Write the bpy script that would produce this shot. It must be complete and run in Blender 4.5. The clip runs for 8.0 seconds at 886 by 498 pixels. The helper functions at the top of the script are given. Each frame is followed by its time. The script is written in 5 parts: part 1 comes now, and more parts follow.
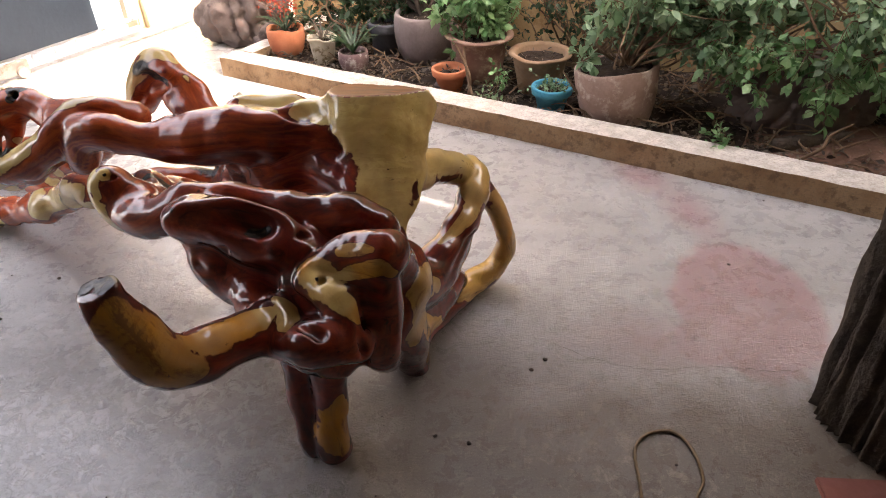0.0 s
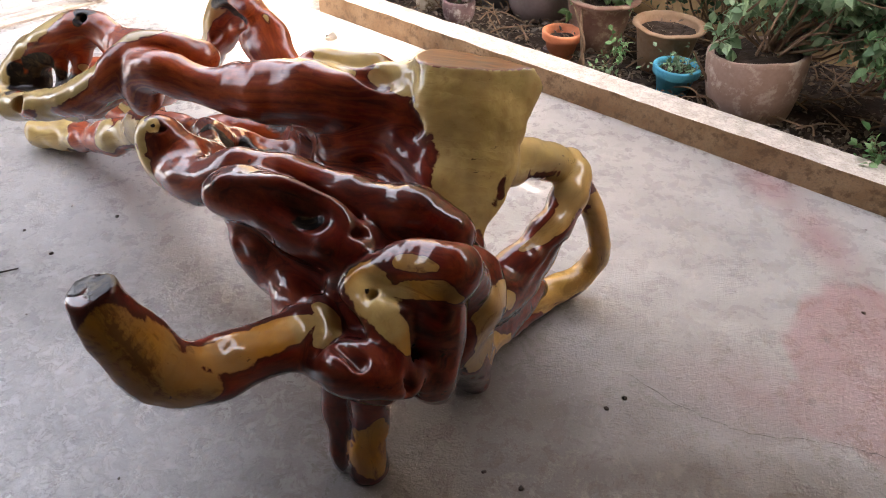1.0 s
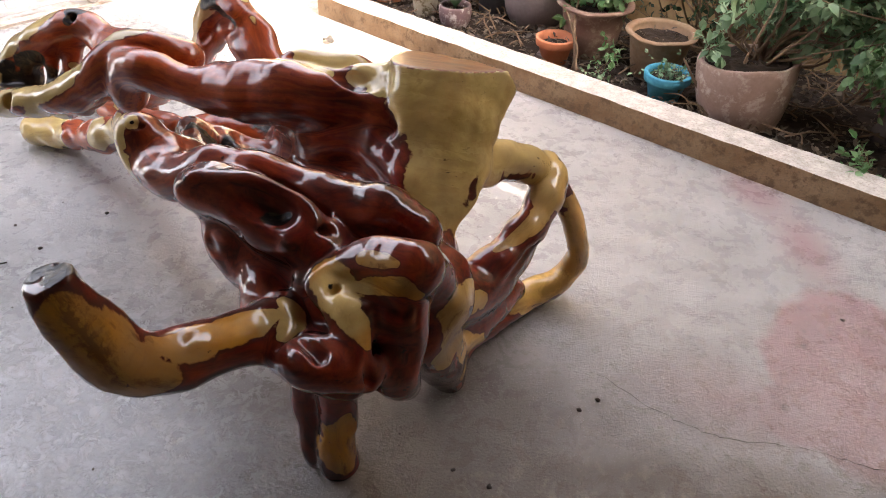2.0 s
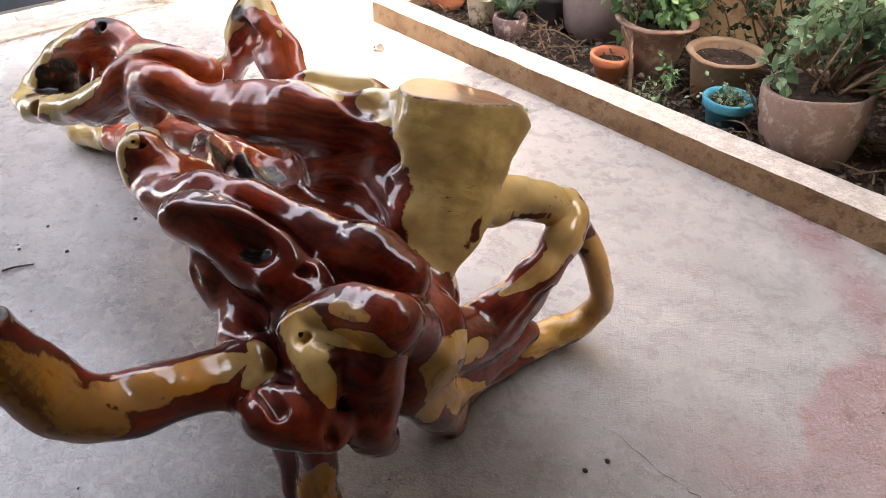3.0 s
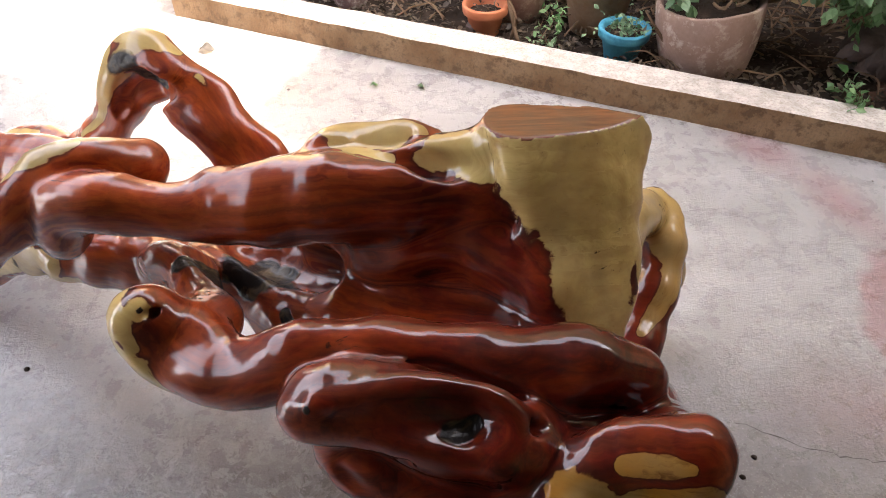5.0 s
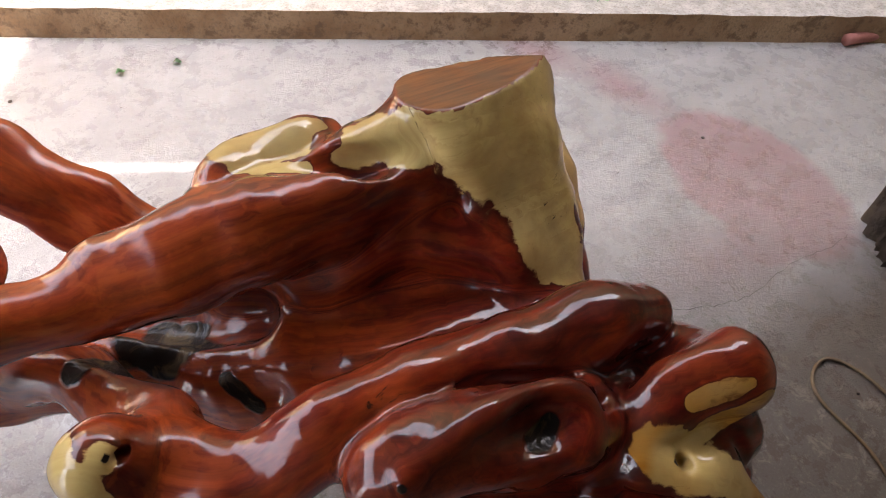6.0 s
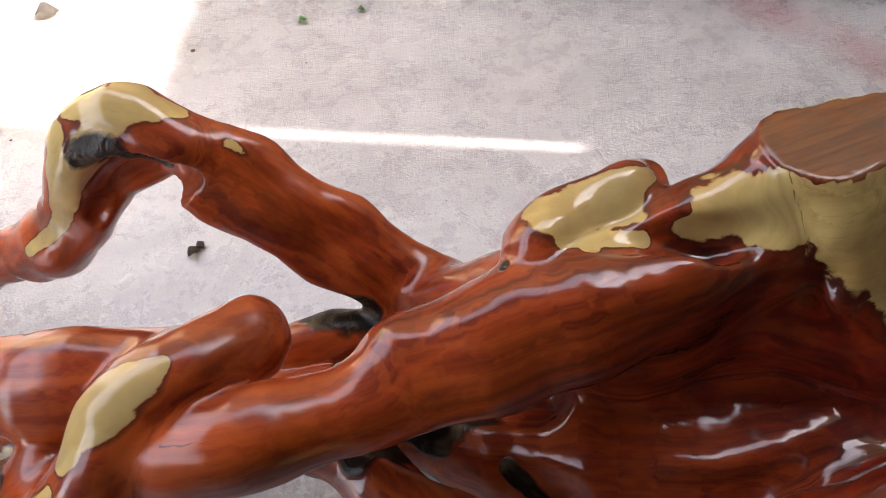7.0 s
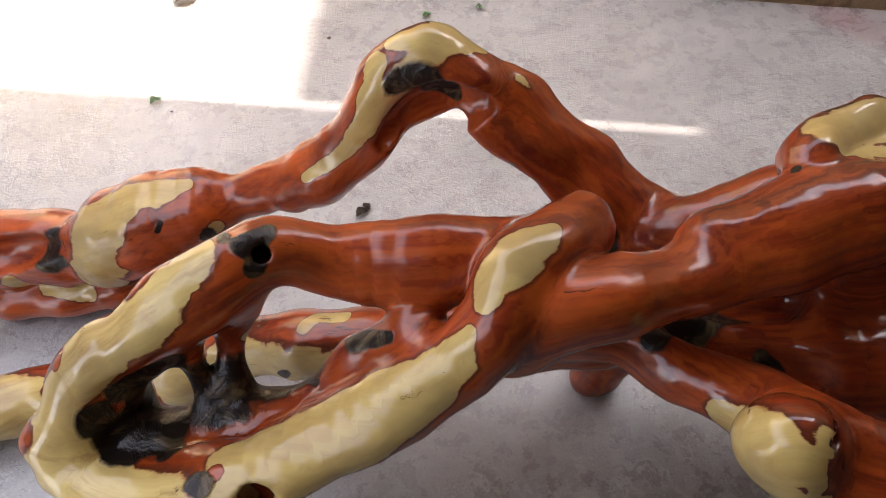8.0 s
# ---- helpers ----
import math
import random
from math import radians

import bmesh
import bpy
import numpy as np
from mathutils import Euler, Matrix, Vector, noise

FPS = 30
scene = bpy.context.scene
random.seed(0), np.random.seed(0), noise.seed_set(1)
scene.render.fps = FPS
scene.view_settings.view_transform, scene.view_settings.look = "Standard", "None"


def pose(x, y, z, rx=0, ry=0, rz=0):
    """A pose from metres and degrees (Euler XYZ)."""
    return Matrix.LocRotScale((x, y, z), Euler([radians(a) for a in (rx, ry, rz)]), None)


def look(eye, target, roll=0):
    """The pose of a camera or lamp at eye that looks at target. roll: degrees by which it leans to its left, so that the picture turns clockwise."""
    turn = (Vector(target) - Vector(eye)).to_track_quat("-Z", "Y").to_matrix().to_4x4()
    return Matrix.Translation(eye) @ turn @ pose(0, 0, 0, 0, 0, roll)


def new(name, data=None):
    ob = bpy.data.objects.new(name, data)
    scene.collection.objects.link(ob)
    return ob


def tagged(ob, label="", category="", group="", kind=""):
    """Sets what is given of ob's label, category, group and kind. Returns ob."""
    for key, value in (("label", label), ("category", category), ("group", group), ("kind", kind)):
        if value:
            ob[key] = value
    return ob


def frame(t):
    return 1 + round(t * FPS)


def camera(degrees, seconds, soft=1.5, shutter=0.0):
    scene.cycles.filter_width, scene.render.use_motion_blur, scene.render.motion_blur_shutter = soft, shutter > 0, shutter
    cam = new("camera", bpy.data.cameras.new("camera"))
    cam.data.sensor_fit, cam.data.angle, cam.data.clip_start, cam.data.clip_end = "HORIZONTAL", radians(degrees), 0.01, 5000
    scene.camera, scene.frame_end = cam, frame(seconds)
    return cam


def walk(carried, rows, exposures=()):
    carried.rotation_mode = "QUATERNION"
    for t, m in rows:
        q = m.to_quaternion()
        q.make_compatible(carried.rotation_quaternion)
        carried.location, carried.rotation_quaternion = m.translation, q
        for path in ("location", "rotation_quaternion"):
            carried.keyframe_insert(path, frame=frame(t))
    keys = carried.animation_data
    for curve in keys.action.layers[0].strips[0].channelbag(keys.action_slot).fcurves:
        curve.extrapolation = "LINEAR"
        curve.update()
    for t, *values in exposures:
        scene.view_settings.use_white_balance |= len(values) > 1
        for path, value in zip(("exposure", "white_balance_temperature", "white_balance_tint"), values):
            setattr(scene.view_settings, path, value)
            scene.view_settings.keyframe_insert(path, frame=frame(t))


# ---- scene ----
cam = camera(66.2, 8.0, soft=1.0)
PATH = [
    (0, (0.229, 0.186, 1.357), (0.068, 1.818, 0.211), -2.1),
    (0.5, (0.173, 0.392, 1.327), (-0.115, 1.966, 0.125), -1.2),
    (1, (0.194, 0.465, 1.305), (-0.185, 1.970, 0.043), 0.9),
    (1.2, (0.216, 0.443, 1.301), (-0.173, 1.914, 0.003), 2.1),
    (2.3, (0.308, 0.497, 1.314), (-0.117, 2.026, 0.095), 0.7),
    (2.5, (0.339, 0.575, 1.325), (-0.140, 2.096, 0.117), 1.4),
    (3, (0.364, 0.629, 1.317), (-0.229, 2.070, 0.064), 0.2),
    (3.5, (0.303, 0.605, 1.310), (-0.292, 2.019, 0.026), 0.8),
    (4, (0.083, 0.566, 1.319), (-0.288, 2.057, 0.038), -0.9),
    (4.5, (-0.132, 0.657, 1.308), (-0.290, 2.130, -0.036), 0.9),
    (5, (-0.307, 0.897, 1.301), (-0.246, 2.339, -0.083), -0.6),
    (5.2, (-0.349, 0.952, 1.301), (-0.129, 2.348, -0.114), 0.5),
    (6.3, (-0.630, 1.221, 1.271), (0.165, 2.259, -0.243), 5.5),
    (6.5, (-0.643, 1.320, 1.258), (0.077, 2.406, -0.260), 2.7),
    (7, (-0.713, 1.484, 1.260), (-0.286, 2.506, -0.405), 0.1),
    (7.5, (-0.890, 1.506, 1.268), (-0.594, 2.578, -0.395), 4.1),
    (8, (-1.174, 1.451, 1.272), (-0.651, 2.514, -0.339), 4.0),
]
walk(cam, [(t, look(eye, target, roll)) for t, eye, target, roll in PATH], [(0, 3.92, 7450, 20), (0.8, 4.02, 7150, 18), (5, 4.10, 7150, 18), (6.5, 3.88, 6900, 18), (8, 3.40, 7100, 18)])

# ---- light ----
KU, KV = Vector((0.899, -0.438, 0)), Vector((0.438, 0.899, 0))      # along the kerb, and into the bed


def bed(u, v, z=0.0):
    """A place by the kerb's own axes: u along it, v from its front face into the bed."""
    return Vector((0, 3.16, 0)) + KU * u + KV * v + Vector((0, 0, z))


SUN_FROM = (KU * 0.743 + Vector((0, 0, 0.669))).normalized()
world = bpy.data.worlds.new("sky")
scene.world = world
world.use_nodes = True
wn = world.node_tree
sky = wn.nodes.new("ShaderNodeTexSky")
sky.sky_type, sky.sun_disc = "NISHITA", False
sky.sun_elevation = math.asin(SUN_FROM.z)
sky.sun_rotation = math.atan2(SUN_FROM.x, SUN_FROM.y)
sky.air_density, sky.dust_density, sky.ozone_density = 1.0, 4.0, 1.0
haze = wn.nodes.new("ShaderNodeHueSaturation")
haze.inputs["Saturation"].default_value = 0.45
wn.links.new(sky.outputs[0], haze.inputs["Color"])
wn.links.new(haze.outputs[0], wn.nodes["Background"].inputs[0])
wn.nodes["Background"].inputs[1].default_value = 0.15
sun = new("sun", bpy.data.lights.new("sun", "SUN"))
sun.data.energy, sun.data.angle, sun.data.color = 2.0, radians(0.6), (1.0, 0.95, 0.88)
sun.matrix_world = look(SUN_FROM * 20, (0, 0, 0))


# ---- materials ----
def material(name):
    m = bpy.data.materials.new(name)
    m.use_nodes = True
    return m, m.node_tree, m.node_tree.nodes["Principled BSDF"]


def node(tree, kind, links=(), **values):
    n = tree.nodes.new(kind)
    for key, value in values.items():
        if key.startswith("i_"):
            n.inputs[int(key[2:])].default_value = value
        elif key == "attribute_name":
            n.attribute_name = value
        elif key == "operation":
            n.operation = value
        elif key == "vector_type":
            n.vector_type = value
        elif key == "wave_type":
            n.wave_type = value
        elif key == "bands_direction":
            n.bands_direction = value
    for index, out in links:
        tree.links.new(out, n.inputs[index])
    return n


def ramp(tree, out, stops, interpolation="LINEAR"):
    n = node(tree, "ShaderNodeValToRGB", [(0, out)])
    n.color_ramp.interpolation = interpolation
    while len(n.color_ramp.elements) < len(stops):
        n.color_ramp.elements.new(0.5)
    for e, (p, c) in zip(n.color_ramp.elements, stops):
        e.position = p
        e.color = (*c, 1) if len(c) == 3 else (c[0], c[0], c[0], 1)
    return n.outputs[0]


def mix(tree, fac, a, b, blend="MIX"):
    n = tree.nodes.new("ShaderNodeMix")
    n.data_type, n.blend_type = "RGBA", blend
    for index, value in ((0, fac), (6, a), (7, b)):
        if isinstance(value, bpy.types.NodeSocket):
            tree.links.new(value, n.inputs[index])
        elif index == 0:
            n.inputs[0].default_value = value
        else:
            n.inputs[index].default_value = (*value, 1)
    return n.outputs[2]


def noise_of(tree, coord, scale, detail=4.0, rough=0.55, distortion=0.0):
    n = node(tree, "ShaderNodeTexNoise", [(0, coord)])
    n.inputs["Scale"].default_value, n.inputs["Detail"].default_value = scale, detail
    n.inputs["Roughness"].default_value, n.inputs["Distortion"].default_value = rough, distortion
    return n.outputs[0]


def math_of(tree, op, a, b=0.0, c=0.0, clamp=False):
    n = tree.nodes.new("ShaderNodeMath")
    n.operation, n.use_clamp = op, clamp
    for i, v in enumerate((a, b, c)):
        if isinstance(v, bpy.types.NodeSocket):
            tree.links.new(v, n.inputs[i])
        else:
            n.inputs[i].default_value = v
    return n.outputs[0]


def bump(tree, bsdf, height, strength, distance):
    n = node(tree, "ShaderNodeBump", [(3, height)])
    n.inputs["Strength"].default_value, n.inputs["Distance"].default_value = strength, distance
    tree.links.new(n.outputs[0], bsdf.inputs["Normal"])
    return n


def mottled(name, dark, light, scale=6.0, rough=0.8, relief=0.3, grain=60.0, metal=0.0, spots=None):
    """A plain surface whose colour varies at two scales, with fine relief."""
    m, t, b = material(name)
    co = node(t, "ShaderNodeTexCoord").outputs[3]
    big, fine = noise_of(t, co, scale, 5), noise_of(t, co, grain, 3)
    c = mix(t, ramp(t, big, [(0.3, (0,)), (0.7, (1,))]), dark, light)
    c = mix(t, math_of(t, "MULTIPLY", fine, 0.45), c, [v * 0.55 for v in dark])
    if spots:
        c = mix(t, ramp(t, noise_of(t, co, scale * 2.3, 6, 0.7), [(0.52, (0,)), (0.62, (1,))]), c, spots)
    t.links.new(c, b.inputs["Base Color"])
    t.links.new(math_of(t, "MULTIPLY_ADD", fine, 0.2, rough - 0.1), b.inputs["Roughness"])
    b.inputs["Metallic"].default_value = metal
    b.inputs["Specular IOR Level"].default_value = 0.22
    bump(t, b, math_of(t, "ADD", fine, math_of(t, "MULTIPLY", big, 0.8)), relief, 0.01)
    return m


def make_floor_material():
    m, t, b = material("worn_concrete")
    co = node(t, "ShaderNodeTexCoord").outputs[3]
    sep = node(t, "ShaderNodeSeparateXYZ", [(0, co)])
    big, mid, fine = noise_of(t, co, 1.3, 6, 0.6), noise_of(t, co, 9, 6, 0.65), noise_of(t, co, 150, 4, 0.6)

    def patch(x, y, rx, ry, soft, turn=0.0, wander=0.5):
        at = node(t, "ShaderNodeMapping", [(0, co)], vector_type="TEXTURE")
        at.inputs[1].default_value, at.inputs[2].default_value, at.inputs[3].default_value = (x, y, 0), (0, 0, turn), (rx, ry, 1)
        far = node(t, "ShaderNodeVectorMath", [(0, at.outputs[0])], operation="LENGTH").outputs[1]
        far = math_of(t, "ADD", far, math_of(t, "MULTIPLY_ADD", noise_of(t, co, 7, 6, 0.6), wander, -0.5 * wander))
        return math_of(t, "MULTIPLY_ADD", far, -1 / soft, 1 / soft, clamp=True)

    c = mix(t, ramp(t, big, [(0.32, (0,)), (0.66, (1,))]), (0.235, 0.228, 0.222), (0.315, 0.308, 0.30))
    c = mix(t, ramp(t, mid, [(0.38, (0.08,)), (0.6, (0,))]), c, (0.19, 0.18, 0.17))
    # cloudy trowel marks, drawn out along the porch
    trowel = node(t, "ShaderNodeMapping", [(0, co)])
    trowel.inputs[2].default_value, trowel.inputs[3].default_value = (0, 0, 0.45), (2.2, 7.5, 1)
    c = mix(t, ramp(t, noise_of(t, trowel.outputs[0], 1.0, 7, 0.62, 0.8), [(0.40, (0,)), (0.72, (0.40,))]), c, (0.50, 0.49, 0.475))
    # pale scuffs of lime, in places
    c = mix(t, math_of(t, "MULTIPLY", ramp(t, noise_of(t, co, 24, 8, 0.75, 0.5), [(0.55, (0,)), (0.66, (1,))]), ramp(t, noise_of(t, co, 2.4, 3), [(0.48, (0,)), (0.68, (0.14,))])), c, (0.60, 0.59, 0.57))
    flake = ramp(t, noise_of(t, co, 44, 7, 0.75, 0.3), [(0.58, (0,)), (0.74, (1,))])
    c = mix(t, math_of(t, "MULTIPLY", flake, math_of(t, "MULTIPLY", big, 0.10)), c, (0.14, 0.125, 0.11))
    # the faded red stain, its spill towards the kerb, and a thin wash towards the bench
    red = patch(0.99, 1.86, 0.235, 0.34, 0.12, -0.05, 0.40)
    for other in (patch(0.83, 1.68, 0.12, 0.12, 0.3, 0.0, 0.3), patch(0.94, 2.38, 0.12, 0.26, 0.9, 0.25), patch(0.81, 2.66, 0.13, 0.22, 0.9, 0.5), patch(0.68, 1.68, 0.30, 0.17, 1.1)):
        red = math_of(t, "MAXIMUM", red, other)
    c = mix(t, math_of(t, "MULTIPLY", red, math_of(t, "MULTIPLY_ADD", noise_of(t, co, 5, 7, 0.7), 0.8, 0.28)), c, (0.235, 0.10, 0.107))
    # the browner pour near of the crack, darkened too for the porch's shade
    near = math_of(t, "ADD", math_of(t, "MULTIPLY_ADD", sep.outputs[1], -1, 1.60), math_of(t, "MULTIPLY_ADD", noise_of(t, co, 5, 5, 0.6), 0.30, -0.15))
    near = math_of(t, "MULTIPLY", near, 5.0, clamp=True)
    shaded_pour = math_of(t, "MULTIPLY", near, math_of(t, "MULTIPLY_ADD", sep.outputs[0], 1.8, 0.85, clamp=True))
    c = mix(t, math_of(t, "MULTIPLY", shaded_pour, math_of(t, "MULTIPLY_ADD", mid, 0.6, 0.50, clamp=True)), c, (0.135, 0.100, 0.066))
    # earth trodden in round the tree, then brown stain with bench shade painted in
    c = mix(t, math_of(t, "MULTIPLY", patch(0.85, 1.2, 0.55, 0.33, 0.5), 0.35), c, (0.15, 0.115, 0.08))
    stain_shade = patch(0.12, 1.50, 0.98, 0.58, 0.9)
    c = mix(t, math_of(t, "MULTIPLY", stain_shade, 0.66), c, (0.095, 0.074, 0.060))
    # the skin worn through to pale aggregate
    broken = ramp(t, noise_of(t, co, 24, 9, 0.78, 0.6), [(0.51, (0,)), (0.55, (1,))])
    worn = math_of(t, "MULTIPLY", patch(-0.95, 1.25, 0.85, 0.65, 0.8), broken)
    c = mix(t, math_of(t, "MULTIPLY", worn, math_of(t, "MULTIPLY_ADD", fine, 0.7, 0.3)), c, (0.62, 0.63, 0.64))
    worn_brown = math_of(t, "MULTIPLY", patch(0.55, 1.15, 0.75, 0.45, 0.8), ramp(t, noise_of(t, co, 21, 9, 0.8, 0.5), [(0.53, (0,)), (0.60, (0.5,))]))
    c = mix(t, worn_brown, c, (0.36, 0.31, 0.25))
    # small dark specks
    v = node(t, "ShaderNodeTexVoronoi", [(0, co)])
    v.inputs["Scale"].default_value = 9
    dots = ramp(t, v.outputs[0], [(0.03, (1,)), (0.06, (0,))])
    c = mix(t, math_of(t, "MULTIPLY", dots, ramp(t, noise_of(t, co, 3.0), [(0.5, (0,)), (0.6, (0.8,))])), c, (0.06, 0.05, 0.045))
    # dark drips beside the stain
    v2 = node(t, "ShaderNodeTexVoronoi", [(0, co)])
    v2.inputs["Scale"].default_value = 26
    drops = math_of(t, "MULTIPLY", ramp(t, v2.outputs[0], [(0.22, (1,)), (0.32, (0,))]), math_of(t, "MAXIMUM", patch(0.86, 2.0, 0.13, 0.17, 0.6), patch(0.80, 1.70, 0.12, 0.08, 0.6)))
    drops = math_of(t, "MULTIPLY", drops, ramp(t, noise_of(t, co, 11, 2), [(0.47, (0,)), (0.53, (1,))]))
    c = mix(t, math_of(t, "MULTIPLY", drops, 0.7), c, (0.10, 0.07, 0.07))
    # sand grains, dark and pale
    c = mix(t, ramp(t, fine, [(0.52, (0,)), (0.72, (0.30,))]), c, (0.14, 0.12, 0.105))
    c = mix(t, math_of(t, "MULTIPLY", ramp(t, noise_of(t, co, 210, 2), [(0.60, (0,)), (0.70, (1,))]), math_of(t, "MULTIPLY_ADD", shaded_pour, -0.2, 0.32)), c, (0.62, 0.60, 0.58))
    c = mix(t, ramp(t, noise_of(t, co, 70, 9, 0.85), [(0.57, (0,)), (0.66, (0.08,))]), c, (0.15, 0.13, 0.11))
    c = mix(t, ramp(t, noise_of(t, co, 62, 9, 0.85), [(0.58, (0,)), (0.66, (0.10,))]), c, (0.56, 0.55, 0.53))
    t.links.new(c, b.inputs["Base Color"])
    gloss = ramp(t, noise_of(t, co, 13, 7, 0.72, 0.3), [(0.38, (0.20,)), (0.64, (0.42,))])
    t.links.new(math_of(t, "MULTIPLY_ADD", worn, 0.3, gloss), b.inputs["Roughness"])
    t.links.new(math_of(t, "MULTIPLY_ADD", math_of(t, "MAXIMUM", shaded_pour, stain_shade), -0.65, 1.0), b.inputs["Specular IOR Level"])
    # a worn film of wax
    t.links.new(math_of(t, "MULTIPLY_ADD", math_of(t, "MAXIMUM", shaded_pour, stain_shade), -0.7, 0.8), b.inputs["Coat Weight"])
    t.links.new(math_of(t, "MULTIPLY_ADD", mid, 0.4, 0.1), b.inputs["Coat Roughness"])
    bump(t, b, math_of(t, "ADD", math_of(t, "MULTIPLY", mid, 0.9), math_of(t, "ADD", math_of(t, "MULTIPLY", noise_of(t, co, 48, 6, 0.7), 0.8), math_of(t, "MULTIPLY_ADD", fine, 0.6, math_of(t, "MULTIPLY", worn, 0.9)))), 0.5, 0.007)
    return m


def make_root_wood():
    """Lacquered root wood: red heartwood, pale sapwood and blackened hollows, by the masks that the mesh carries."""
    m, t, b = material("lacquered_root_wood")
    grain = node(t, "ShaderNodeAttribute", attribute_name="grain").outputs[1]
    co = node(t, "ShaderNodeTexCoord").outputs[3]
    sap = node(t, "ShaderNodeAttribute", attribute_name="sap").outputs[2]
    char = node(t, "ShaderNodeAttribute", attribute_name="char").outputs[2]
    tone = node(t, "ShaderNodeAttribute", attribute_name="tone").outputs[2]
    streak = noise_of(t, grain, 17, 6, 0.62, 1.5)
    fibre = noise_of(t, grain, 120, 4, 0.6)
    cloud = noise_of(t, co, 7, 4, 0.55)
    edge = noise_of(t, co, 26, 5, 0.6, 0.8)
    wave = noise_of(t, co, 16, 2.0, 0.5, 0.5)
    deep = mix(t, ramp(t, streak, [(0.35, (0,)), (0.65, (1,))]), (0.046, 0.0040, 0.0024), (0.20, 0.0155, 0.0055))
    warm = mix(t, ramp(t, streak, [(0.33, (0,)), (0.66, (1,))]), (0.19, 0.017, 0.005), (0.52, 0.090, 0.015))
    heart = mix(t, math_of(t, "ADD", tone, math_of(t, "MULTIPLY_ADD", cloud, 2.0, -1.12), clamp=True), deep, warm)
    figure = node(t, "ShaderNodeTexWave", [(0, grain)], wave_type="BANDS", bands_direction="Z")
    figure.inputs["Scale"].default_value, figure.inputs["Distortion"].default_value = 22, 9.0
    figure.inputs["Detail"].default_value, figure.inputs["Detail Scale"].default_value = 3.0, 1.6
    heart = mix(t, math_of(t, "MULTIPLY", ramp(t, figure.outputs[1], [(0.35, (0,)), (0.8, (1,))]), math_of(t, "MULTIPLY_ADD", tone, 0.35, 0.04)), heart, (0.45, 0.088, 0.013))
    heart = mix(t, ramp(t, noise_of(t, grain, 34, 6, 0.7, 1.2), [(0.56, (0,)), (0.72, (0.30,))]), heart, (0.04, 0.006, 0.003))
    # smoky dark veins
    vein = ramp(t, noise_of(t, grain, 5.5, 6, 0.6, 2.0), [(0.48, (0,)), (0.60, (0.75,)), (0.68, (0,))])
    heart = mix(t, math_of(t, "MULTIPLY", vein, math_of(t, "MULTIPLY_ADD", tone, -0.5, 1.0)), heart, (0.022, 0.004, 0.003))
    heart = mix(t, math_of(t, "MULTIPLY", ramp(t, fibre, [(0.5, (0,)), (0.75, (1,))]), 0.20), heart, (0.03, 0.006, 0.004))
    gold = node(t, "ShaderNodeAttribute", attribute_name="gold").outputs[2]
    even = ramp(t, noise_of(t, grain, 15, 6, 0.55, 1.2), [(0.3, (0,)), (0.7, (1,))])
    pale = mix(t, even, (0.46, 0.295, 0.090), (0.69, 0.52, 0.19))
    pale = mix(t, gold, pale, mix(t, even, (0.36, 0.13, 0.010), (0.60, 0.29, 0.035)))
    pale = mix(t, math_of(t, "MULTIPLY", ramp(t, cloud, [(0.42, (0,)), (0.68, (1,))]), 0.6), pale, (0.30, 0.215, 0.105))
    pale = mix(t, ramp(t, noise_of(t, grain, 13, 6, 0.65, 1.5), [(0.57, (0,)), (0.72, (0.6,))]), pale, (0.28, 0.13, 0.035))
    pale = mix(t, ramp(t, fibre, [(0.56, (0,)), (0.74, (0.18,))]), pale, (0.20, 0.11, 0.04))
    pale = mix(t, math_of(t, "MULTIPLY", gold, ramp(t, noise_of(t, grain, 17, 6, 0.7, 0.5), [(0.53, (0,)), (0.63, (0.8,))])), pale, (0.13, 0.045, 0.009))
    pale = mix(t, ramp(t, noise_of(t, grain, 42, 6, 0.75, 1.0), [(0.655, (0,)), (0.685, (0.85,))]), pale, (0.05, 0.02, 0.008))
    shift = math_of(t, "ADD", math_of(t, "MULTIPLY_ADD", wave, 0.62, -0.56), math_of(t, "MULTIPLY_ADD", streak, 0.28, math_of(t, "MULTIPLY", edge, 0.24)))
    s = math_of(t, "ADD", sap, shift)
    c = mix(t, ramp(t, s, [(0.47, (0,)), (0.53, (1,))]), heart, pale)
    # the dark line where sapwood meets heartwood
    rim = ramp(t, s, [(0.36, (0,)), (0.46, (1,)), (0.485, (1,)), (0.50, (0,))])
    c = mix(t, math_of(t, "MULTIPLY", rim, 0.75), c, (0.06, 0.012, 0.006))
    # dark checks and knots
    checks = ramp(t, noise_of(t, grain, 13, 6, 0.7, 2.2), [(0.65, (0,)), (0.68, (1,))])
    c = mix(t, math_of(t, "MULTIPLY", checks, 0.8), c, (0.018, 0.008, 0.005))
    blackened = ramp(t, math_of(t, "ADD", char, shift), [(0.46, (0,)), (0.58, (1,))])
    c = mix(t, blackened, c, mix(t, ramp(t, edge, [(0.5, (0,)), (0.65, (1,))]), (0.012, 0.008, 0.006), (0.10, 0.07, 0.035)))
    # the sawn end: brown, scored across by the blade
    blade = node(t, "ShaderNodeMapping", [(0, co)])
    blade.inputs[2].default_value, blade.inputs[3].default_value = (0, 0, 0.5), (9, 90, 9)
    end = mix(t, ramp(t, noise_of(t, blade.outputs[0], 1.0, 4, 0.6, 0.4), [(0.35, (0,)), (0.65, (1,))]), (0.11, 0.032, 0.009), (0.24, 0.082, 0.022))
    end = mix(t, ramp(t, cloud, [(0.42, (0,)), (0.62, (0.6,))]), end, (0.10, 0.062, 0.036))
